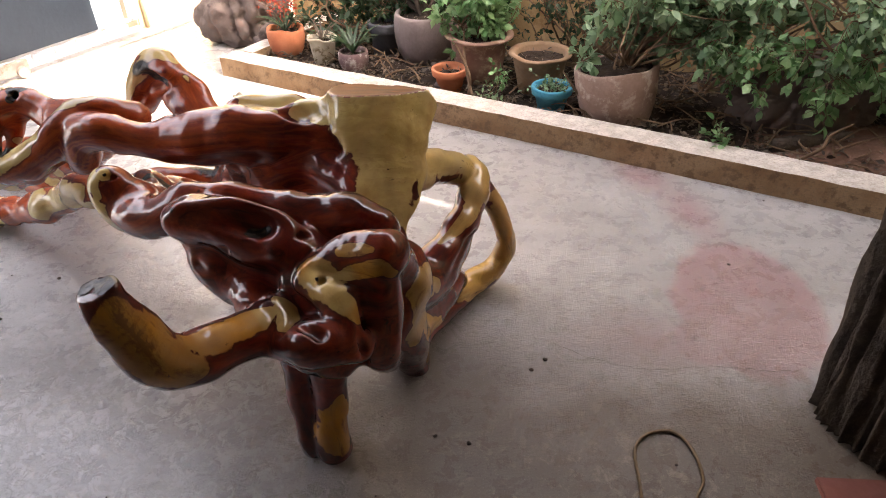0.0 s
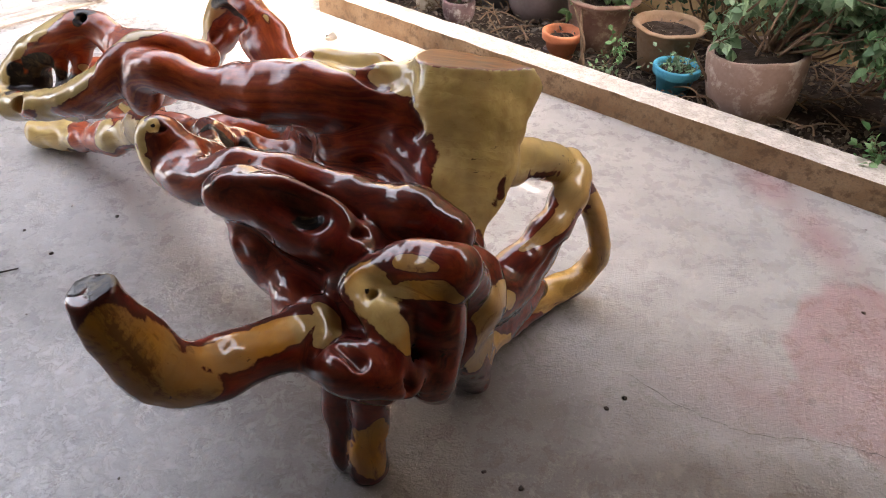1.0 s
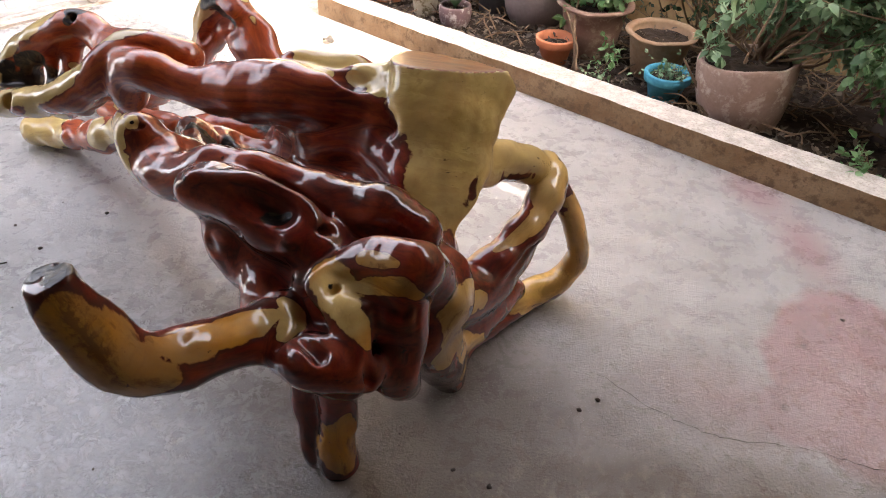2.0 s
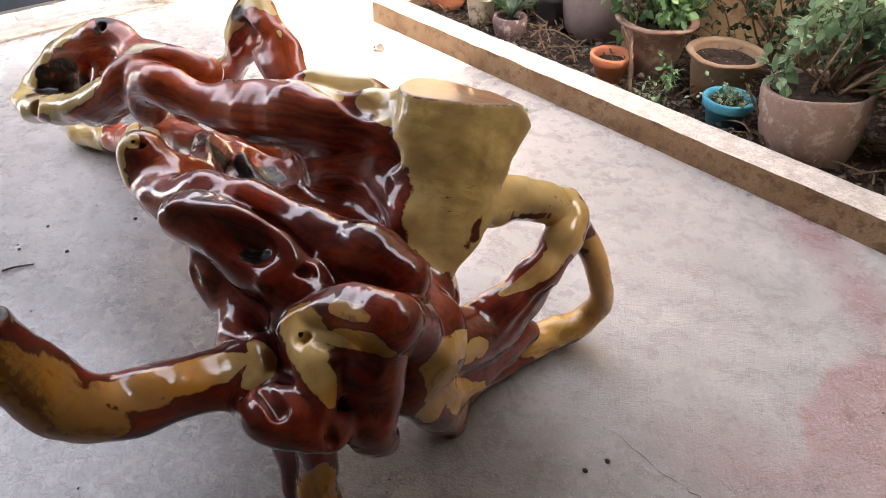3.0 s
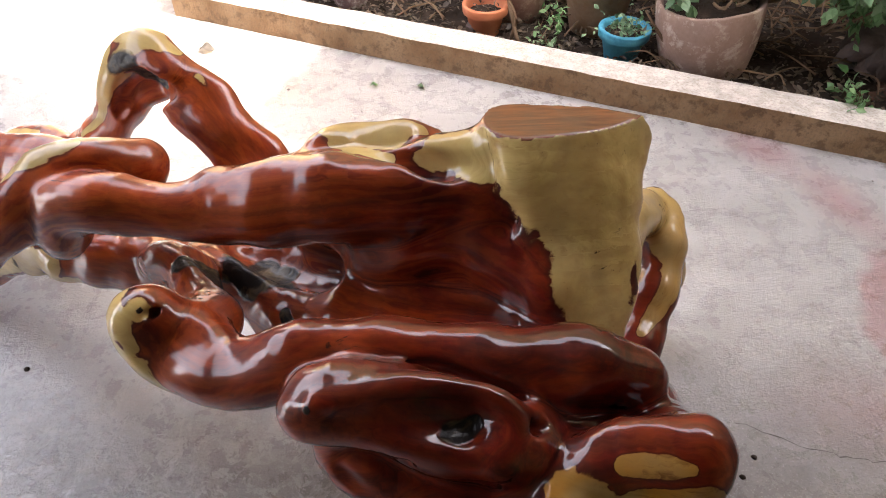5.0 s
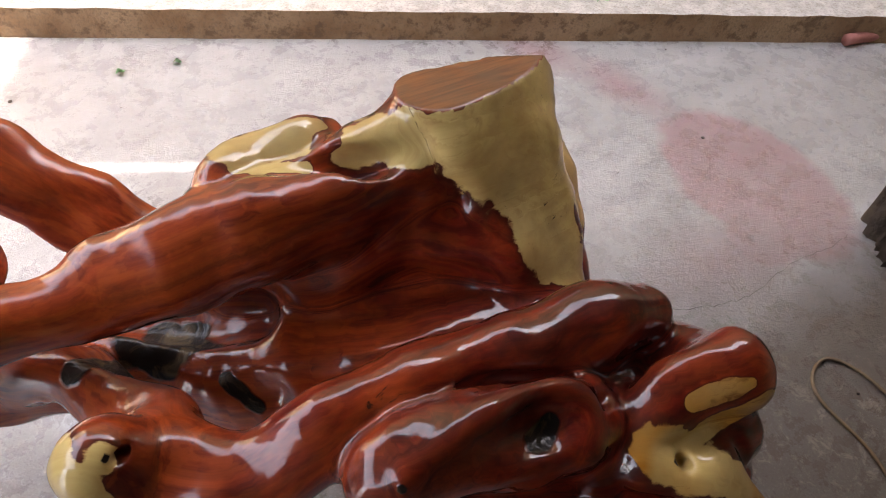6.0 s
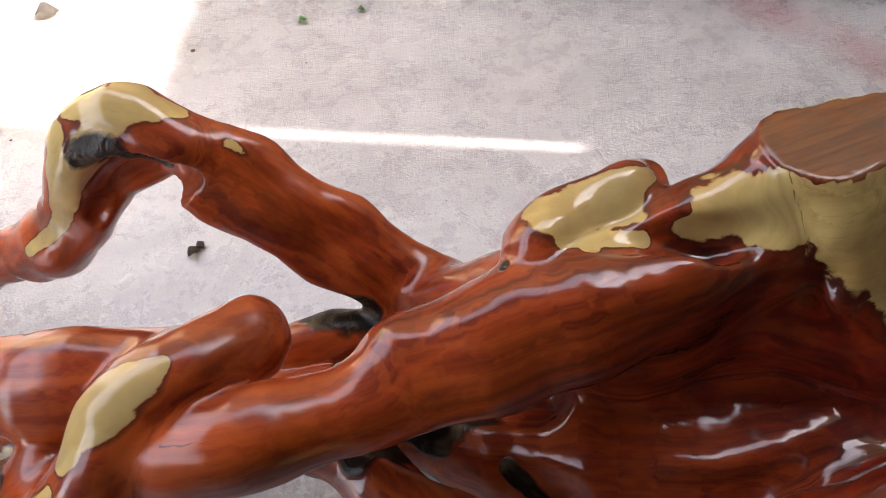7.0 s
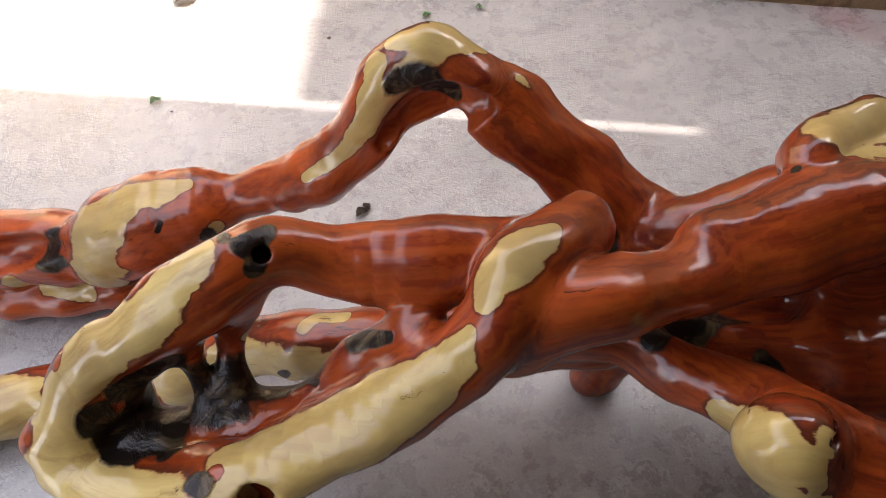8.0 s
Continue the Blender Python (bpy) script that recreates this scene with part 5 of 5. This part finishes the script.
# ---- plants ----
def shrub(at, label, category, centre, extent, boughs, leaf, mat, seed, twigs=6, per=8, droop=0.2, stem=0.006, bark=TWIG):
    """Thin woody stems that wander from the root into an uneven crown and carry tufts of leaves."""
    rng = random.Random(seed)
    ob = thing("shrub", at, label, category)
    root = Vector(at)
    bm = bmesh.new()
    leaves = []
    for _ in range(boughs):
        end = Vector(centre) + Vector([max(-1.25, min(1.25, rng.gauss(0, 0.55))) * e for e in extent])
        span = (end - root).length
        jog = lambda k: Vector((rng.gauss(0, 1), rng.gauss(0, 1), rng.gauss(0.35, 0.8))) * span * k
        a, b = root.lerp(end, 0.33) + jog(0.10), root.lerp(end, 0.68) + jog(0.12)
        foot = root + Vector((rng.uniform(-0.03, 0.03), rng.uniform(-0.03, 0.03), 0))
        if rng.random() < 0.45:
            tube(bm, [(*(foot - root), stem), (*(a - root), stem * 0.7), (*(b - root), stem * 0.45), (*(end - root), stem * 0.25)], 4, 5)
        else:
            tube(bm, [(*(b - root), stem * 0.4), (*((b + end) * 0.5 + jog(0.03) - root), stem * 0.3), (*(end - root), stem * 0.2)], 3, 4)
        for k in range(twigs):
            base = b.lerp(end, rng.uniform(0.2, 1.0))
            tip = base + any_way(rng, -droop) * rng.uniform(0.03, 0.10)
            tube(bm, [(*(base - root), stem * 0.25), (*(tip - root), stem * 0.14)], 2, 4)
            for j in range(per):
                p = base.lerp(tip, rng.uniform(0.2, 1.1))
                way = (any_way(rng, -droop) + (tip - base).normalized() * 0.7).normalized()
                size = leaf * rng.choice((0.5, 0.7, 0.9, 1.0, 1.15))
                leaves.append((p - root, way, any_way(rng, 1.2), size, size * rng.uniform(0.52, 0.74)))
    part("stem", bm, bark, ob, "bare woody stems")
    leaf_mesh("foliage", leaves, mat, ob)
    return ob


def blades(at, label, category, count, length, width, mat, seed, spread=0.7, height=0.0):
    """A tuft of long arching strap leaves."""
    rng = random.Random(seed)
    ob = thing("potted_plant", at, label, category)
    for _ in range(count):
        a = rng.uniform(0, 2 * math.pi)
        out = Vector((math.cos(a), math.sin(a), 0))
        l, w = length * rng.uniform(0.6, 1.1), width * rng.uniform(0.7, 1.1)
        side = out.cross(Vector((0, 0, 1)))
        bm = bmesh.new()
        rows = []
        for i in range(7):
            k = i / 6
            c = out * (l * spread * k) + Vector((0, 0, height + l * (0.95 * k - 0.9 * spread * k * k)))
            h = w * (0.35 + 1.2 * k * (1 - k)) * (1 - k ** 4) * 0.5 + 0.0005
            rows.append([bm.verts.new(c + side * h + Vector((0, 0, h * 0.5))), bm.verts.new(c), bm.verts.new(c - side * h + Vector((0, 0, h * 0.5)))])
        for lo, hi in zip(rows, rows[1:]):
            for q in (0, 1):
                bm.faces.new((lo[q], lo[q + 1], hi[q + 1], hi[q]))
        part("leaf", bm, mat, ob, smooth=True)
    return ob


shrub((0.115, 3.59, 0.25), "bushy light green plant in the flared pot", "shrub", (0.115, 3.60, 0.45), (0.16, 0.14, 0.14), 36, 0.050, LEAF_LIGHT, 5, 6, 8, 0.25, 0.006)
shrub((0.764, 3.136, 0.27), "leafy shrub with bare twisted stems in the broken jar", "shrub", tuple(bed(0.92, 0.40, 0.56)), (0.38, 0.20, 0.19), 76, 0.050, LEAF, 6, 6, 7, 0.25, 0.007)
shrub(tuple(bed(1.05, 0.40, 0.20)), "drooping leafy sprays beside the broken jar", "shrub", tuple(bed(1.18, 0.32, 0.40)), (0.16, 0.10, 0.12), 14, 0.040, LEAF_LIGHT, 26, 6, 7, 0.5, 0.006)
shrub(tuple(bed(1.75, 0.85, 0.35)), "dense climbing shrub hanging over the wall", "shrub", tuple(bed(1.75, 0.62, 0.66)), (0.80, 0.24, 0.26), 100, 0.050, LEAF, 7, 6, 7, 0.6, 0.008)
shrub(tuple(bed(1.55, 0.70, 0.40)), "leafy trails hanging before the ochre wall", "shrub", tuple(bed(1.50, 0.42, 0.36)), (0.34, 0.14, 0.13), 34, 0.048, LEAF_LIGHT, 27, 5, 6, 0.9, 0.006)
shrub(tuple(bed(2.20, 0.60, 0.08)), "low creeping shrub on the dry earth", "shrub", tuple(bed(2.15, 0.48, 0.20)), (0.34, 0.22, 0.10), 36, 0.036, LEAF_LIGHT, 8, 5, 6, 0.3, 0.006)
shrub(tuple(bed(1.22, 0.17, 0.05)), "small green seedling beside the kerb", "shrub", tuple(bed(1.20, 0.16, 0.13)), (0.05, 0.03, 0.04), 5, 0.038, LEAF_LIGHT, 9, 3, 5, 0.1, 0.003)
shrub(tuple(bed(0.14, 0.16, 0.05)), "small green seedling beside the kerb", "shrub", tuple(bed(0.14, 0.16, 0.09)), (0.04, 0.02, 0.02), 4, 0.024, LEAF, 10, 3, 5, 0.1, 0.002)
shrub((0.4635, 3.207, 0.147), "low dark green sprigs in the turquoise pot", "shrub", (0.4635, 3.207, 0.165), (0.06, 0.06, 0.015), 14, 0.022, LEAF, 11, 3, 6, 0.1, 0.002)
shrub((-0.19, 3.94, 0.27), "old woody plant in the grey jar", "shrub", (-0.22, 3.97, 0.60), (0.20, 0.14, 0.16), 18, 0.042, LEAF, 12, 5, 6, 0.2, 0.020, BARK)
shrub(tuple(bed(0.10, 0.20, 0.06)), "leafy spray in front of the flared pot", "shrub", tuple(bed(0.16, 0.22, 0.20)), (0.05, 0.03, 0.04), 4, 0.03, LEAF_LIGHT, 28, 3, 5, 0.2, 0.003)
shrub(tuple(bed(0.35, 0.80, 0.05)), "dry twiggy shrub against the wall", "shrub", tuple(bed(0.40, 0.75, 0.48)), (0.60, 0.12, 0.22), 70, 0.034, LEAF_SHADED, 13, 5, 5, 0.2, 0.007)
shrub(tuple(bed(-0.60, 0.72, 0.05)), "bush behind the small pots, leaves darkened for shade", "shrub", tuple(bed(-0.62, 0.72, 0.36)), (0.60, 0.14, 0.24), 120, 0.050, LEAF_SHADED, 14, 6, 6, 0.2, 0.008)
blades((-0.565, 3.72, 0.14), "strappy plant with drooping leaves, some dry", "potted plant", 30, 0.30, 0.022, LEAF_SHADED, 15, 0.6)
blades((-1.011, 4.013, 0.17), "green succulent with long grassy leaves", "potted plant", 34, 0.24, 0.018, LEAF_SHADED, 16, 0.7)
blades((-0.755, 3.835, 0.17), "dry straw-coloured plant remains", "potted plant", 16, 0.22, 0.014, LEAF_DRY, 17, 0.6)
shrub((-1.04, 4.06, 0.17), "small red flowers on thorny stems", "flower", (-1.10, 4.10, 0.34), (0.14, 0.10, 0.07), 14, 0.024, LEAF_RED, 18, 3, 5, 0.0, 0.004)
for seed, start, stop in ((51, bed(0.02, 0.17, 0.06), bed(-0.12, 0.35, 0.36)), (52, bed(-0.02, 0.20, 0.06), bed(-0.10, 0.22, 0.30)), (53, bed(0.60, 0.18, 0.06), bed(0.46, 0.20, 0.26)), (54, bed(1.45, 0.16, 0.06), bed(1.62, 0.26, 0.22))):
    rng = random.Random(seed)
    bm = bmesh.new()
    mids = [start.lerp(stop, k) + Vector((rng.uniform(-0.03, 0.03), rng.uniform(-0.03, 0.03), 0.02)) for k in (0.3, 0.6)]
    tube(bm, [(*start, 0.008), (*mids[0], 0.007), (*mids[1], 0.006), (*stop, 0.003)], 5, 6)
    tagged(part("dry_vine", bm, TWIG, None, smooth=True), "dry twisted vine stem rising from the earth", "vine", "dry vines in the bed")


def litter():
    rng = random.Random(31)
    leaves = []
    for _ in range(6500):
        u, v = rng.uniform(-1.33, 3.1), 0.13 + rng.random() ** 1.2 * 0.8
        p = bed(u, v, 0.055 + 0.025 * noise.noise(Vector((u, v, 0)) * 5) + rng.uniform(0, 0.03) + 0.05 * max(0, u - 1.2) * v)
        way = any_way(rng)
        way.z *= 0.35
        size = rng.uniform(0.010, 0.042)
        leaves.append((p, way.normalized(), any_way(rng, 2.0), size, size * rng.uniform(0.25, 0.6)))
    ob = leaf_mesh("leaf_litter", leaves, LEAF_DRY, None)
    tagged(ob, "fallen dry leaves and chips on the earth", "leaf litter", "", "stuff")
    bm = bmesh.new()
    for _ in range(330):
        u, v = rng.uniform(-1.3, 3.0), rng.uniform(0.16, 0.9)
        a, l = rng.uniform(0, math.pi), rng.uniform(0.05, 0.28)
        p = bed(u, v, 0.085 + 0.05 * max(0, u - 1.2) * v)
        q = p + Vector((math.cos(a) * l, math.sin(a) * l, rng.uniform(-0.01, 0.04)))
        mid = (p + q) * 0.5 + Vector((rng.uniform(-0.03, 0.03), rng.uniform(-0.03, 0.03), rng.uniform(0, 0.03)))
        tube(bm, [(*p, 0.004), (*mid, 0.0032), (*q, 0.0015)], 3, 5)
    tagged(part("twigs", bm, TWIG), "dry fallen twigs on the earth", "twigs", "", "stuff")


litter()
bm = bmesh.new()
bmesh.ops.create_grid(bm, x_segments=60, y_segments=24, size=1)
for v in bm.verts:
    r = min(1.0, Vector((v.co.x, v.co.y)).length)
    h = (1 - r * r) ** 0.7 * 0.045 - 0.03 + 0.012 * noise.noise(v.co * 7) + 0.006 * noise.noise(v.co * 19)
    v.co = Vector((2.0 + v.co.x * 0.75, 0.42 + v.co.y * 0.30, 0.075 + h + 0.05 * max(0, 0.8 + v.co.x * 0.75) * (0.42 + v.co.y * 0.30)))
bm.transform(AXES)
structure("earth_mound", bm, REDDISH, "low heap of bare reddish earth in the bed")


def boulder(at, size, label, mat, seed, name="rock"):
    bm = bmesh.new()
    bmesh.ops.create_icosphere(bm, subdivisions=5, radius=1)
    for v in bm.verts:
        n = v.co.normalized()
        k = 1 + 0.35 * noise.noise(n * 1.4 + Vector((seed, 0, 0))) + 0.22 * abs(noise.noise(n * 3.1 + Vector((0, seed, 0)))) + 0.07 * noise.noise(n * 9) - 0.22 * max(0, 1 - 6 * abs(noise.noise(n * 1.9 + Vector((seed, seed, 0)))))
        v.co = Vector([n[i] * k * size[i] for i in range(3)])
        v.co.z = max(v.co.z + size[2] * 0.75, 0.0)
    ob = part(name, bm, mat, None, smooth=True)
    ob.location = at
    return tagged(ob, label, name)


boulder(tuple(bed(-1.78, 0.50, 0)), (0.25, 0.20, 0.26), "brown weathered boulder at the end of the bed", ROCK, 2.0)
boulder(tuple(bed(-1.47, 0.42, 0.0)), (0.10, 0.09, 0.10), "small brown stone beside the boulder", ROCK, 5.0)
boulder(tuple(bed(1.42, 0.55, 0.03)), (0.25, 0.15, 0.21), "grey weathered stump under the hanging leaves", ROCK, 8.0, "stump")
slab = part("stone_slab", box((-0.05, -0.035, 0), (0.05, 0.035, 0.045), 0.006), GREY_CLAY)
slab.matrix_world = Matrix.Translation(bed(-0.16, 0.22, 0.055)) @ pose(0, 0, 0, 12, 8, -20)
tagged(slab, "small grey broken slab on the earth", "stone")
bm = bmesh.new()
tube(bm, [(0, 0, 0.03, 0.028), (0.12, 0.02, 0.035, 0.033), (0.26, 0.05, 0.04, 0.030), (0.33, 0.06, 0.042, 0.024)], 5, 12)
plank = part("wood_piece", bm, BARK, None, smooth=True)
plank.location = bed(1.36, 0.25, 0.045)
tagged(plank, "dark rotten piece of wood on the earth", "wood")
bm = bmesh.new()
tube(bm, [(0, 0, 0.022, 0.021), (0.15, 0, 0.022, 0.022), (0.30, 0.01, 0.022, 0.022)], 4, 16)
log = part("pipe_piece", bm, RED_SLAB, None, smooth=True)
log.matrix_world = Matrix.Translation((1.85, 2.21, 0)) @ pose(0, 0, 0, 0, 0, -10)
tagged(log, "short reddish pole lying against the kerb", "pole")

# ---- gate ----
gate = thing("sliding_gate", tuple(bed(-2.52, 0.0, 0)), "grey steel sliding gate with white frame and rollers", "gate")


def gate_part(name, lo, hi, mat, bevel=0.003, label=""):
    bm = box(lo, hi, bevel)
    rot = Matrix(((KU.x, KV.x, 0, 0), (KU.y, KV.y, 0, 0), (0, 0, 1, 0), (0, 0, 0, 1)))
    bm.transform(rot)
    return part(name, bm, mat, gate, label)


gate_part("panel", (-0.010, -2.6, 0.122), (0.010, -0.02, 1.9), STEEL_GREY, 0.003, "blue-grey sheet steel panel")
gate_part("bottom_rail", (-0.025, -2.7, 0.040), (0.025, 0.28, 0.062), WHITE_PAINT)
gate_part("middle_rail", (-0.028, -2.7, 0.100), (-0.011, 0.28, 0.122), WHITE_PAINT)
for i in range(20):
    gate_part("picket", (-0.018, -2.62 + i * 0.143, 0.063), (0.018, -2.62 + i * 0.143 + 0.085, 0.099), WHITE_PAINT, 0.003)
for v in (0.0, 0.10, 0.225):
    gate_part("post", (-0.025, v, 0.123), (0.025, v + 0.045, 1.9), WHITE_PAINT)
gate_part("bracket", (0.030, -0.84, 0.035), (0.052, -0.53, 0.110), CONCRETE, 0.004, "pale roller bracket")
for v in (-0.78, -0.585):
    bm = lathe([(0.028, -0.012), (0.034, -0.010), (0.027, 0.0), (0.034, 0.010), (0.028, 0.012)], 24)
    bm.transform(Matrix.Translation(KU * 0.068 + KV * v + Vector((0, 0, 0.048))) @ Matrix(((KV.x, 0, KU.x, 0), (KV.y, 0, KU.y, 0), (0, 1, 0, 0), (0, 0, 0, 1))))
    part("wheel", bm, CONCRETE, gate, "grooved steel roller", smooth=True)
structure("track", box((-2.60, -3.0, -0.01), (-2.44, 3.0, 0.012), 0.003, AXES), CONCRETE, "concrete strip under the gate track")
bm = bmesh.new()
tube(bm, [(*bed(-2.585, 0.385, 0.0), 0.014), (*bed(-2.585, 0.385, 0.7), 0.014), (*bed(-2.585, 0.385, 1.6), 0.014)], 2, 10)
tagged(part("conduit", bm, CREAM, None, smooth=True), "cream conduit pipe fixed to the wall", "pipe")

# ---- loose things on the floor ----
bm = bmesh.new()
tube(bm, [(0.53, 1.05, 0.005, 0.004), (0.563, 1.151, 0.005, 0.004), (0.568, 1.28, 0.005, 0.004), (0.609, 1.334, 0.006, 0.004), (0.672, 1.342, 0.006, 0.004), (0.707, 1.286, 0.005, 0.004), (0.712, 1.206, 0.005, 0.004),
          (0.687, 1.157, 0.005, 0.004), (0.66, 1.08, 0.005, 0.004)], 5, 8)
tagged(part("cable", bm, CABLE, None, smooth=True), "loop of thin tan cable on the floor", "cable")
step = part("cement_slab", box((0.965, 0.55, -0.01), (2.4, 1.225, 0.012), 0.004), RED_SLAB)
tagged(step, "worn red cement slab round the tree", "slab", "", "structure")

DARK = mottled("dark_dirt", (0.030, 0.022, 0.016), (0.06, 0.045, 0.035), 30, 0.95, 0.3, 90)
bm = bmesh.new()
rng = random.Random(41)
for line in ([(0.36, 1.67), (0.52, 1.59), (0.65, 1.56), (0.82, 1.58), (0.98, 1.57), (1.06, 1.58)], [(-0.55, 2.17), (-0.42, 2.02), (-0.36, 1.97), (-0.33, 1.90)]):
    pts = curve_points([(x, y, 0) for x, y in line], 10)
    left, right = [], []
    for i, q in enumerate(pts):
        w = 0.0004 + 0.0008 * rng.random()
        o = rng.uniform(-0.004, 0.004)
        left.append(bm.verts.new((q[0] + o, q[1] + o - w, 0.0012)))
        right.append(bm.verts.new((q[0] + o, q[1] + o + w, 0.0012)))
    for i in range(len(pts) - 1):
        bm.faces.new((left[i], left[i + 1], right[i + 1], right[i]))
structure("floor_crack", bm, DARK, "thin dark crack across the concrete")


def fallen_leaf(at, size, turn, mat, label):
    bm = bmesh.new()
    grid = []
    for i in range(7):
        k = i / 6
        w = size * 0.32 * math.sin(math.pi * min(k * 1.02, 1)) ** 0.7 + 0.0006
        z = 0.004 + size * (0.20 * math.sin(k * 4.2) ** 2)
        grid.append([bm.verts.new((size * (k - 0.5), s * w, z + abs(s) * w * 0.6)) for s in (-1, -0.4, 0.4, 1)])
    for a, b in zip(grid, grid[1:]):
        for q in range(3):
            bm.faces.new((a[q], a[q + 1], b[q + 1], b[q]))
    bmesh.ops.solidify(bm, geom=bm.faces[:], thickness=0.0008)
    ob = part("fallen_leaf", bm, mat, None, smooth=True)
    ob.matrix_world = pose(*at, 0, 0, turn)
    return tagged(ob, label, "leaf", "fallen leaves on the floor")


fallen_leaf((-0.901, 2.457, 0), 0.036, 20, LEAF_DRY, "curled brown dead leaf on the concrete")
fallen_leaf((-0.885, 2.470, 0), 0.026, 110, LEAF_DRY, "curled brown dead leaf on the concrete")
fallen_leaf((-1.129, 3.438, 0), 0.075, -15, LEAF_GREY, "grey crumpled leaf on the bright floor")
fallen_leaf((-1.29, 3.02, 0), 0.035, 25, LEAF, "dark wilted leaf on the concrete")
fallen_leaf((-0.29, 3.11, 0), 0.03, -30, LEAF, "dark wilted leaf on the concrete")
fallen_leaf((-0.46, 3.13, 0), 0.032, 0, LEAF_LIGHT, "small green leaf on the concrete")


def crumb(at, size, seed):
    bm = bmesh.new()
    bmesh.ops.create_icosphere(bm, subdivisions=2, radius=size)
    for v in bm.verts:
        v.co *= 1 + 0.5 * noise.noise(v.co / size + Vector((seed, 0, 0)))
        v.co.z = max(v.co.z * 0.6 + size * 0.3, 0)
    ob = part("crumb", bm, DARK, None, smooth=True)
    ob.location = at
    return tagged(ob, "dark crumb of dirt on the concrete floor", "dirt", "crumbs on the floor")


rng = random.Random(77)
for i, (x, y) in enumerate([(-1.245, 1.90), (-0.775, 3.128), (-1.475, 1.76), (-1.318, 1.687), (-1.463, 1.637), (0.368, 1.587), (0.327, 1.545), (0.167, 1.285), (0.082, 1.303), (0.99, 2.06)]):
    crumb((x, y, 0), 0.0045 + 0.002 * rng.random(), i * 1.3)
for i in range(40):
    crumb((rng.uniform(-1.6, 1.3), rng.uniform(0.9, 3.0), 0), 0.0015 + 0.002 * rng.random(), i * 0.7)
bm = bmesh.new()
tube(bm, [(-1.42, 1.54, 0.004, 0.003), (-1.40, 1.565, 0.006, 0.003), (-1.36, 1.60, 0.004, 0.002)], 3, 6)
tagged(part("twig", bm, DARK, None, smooth=True), "short dark twig on the concrete floor", "twig")
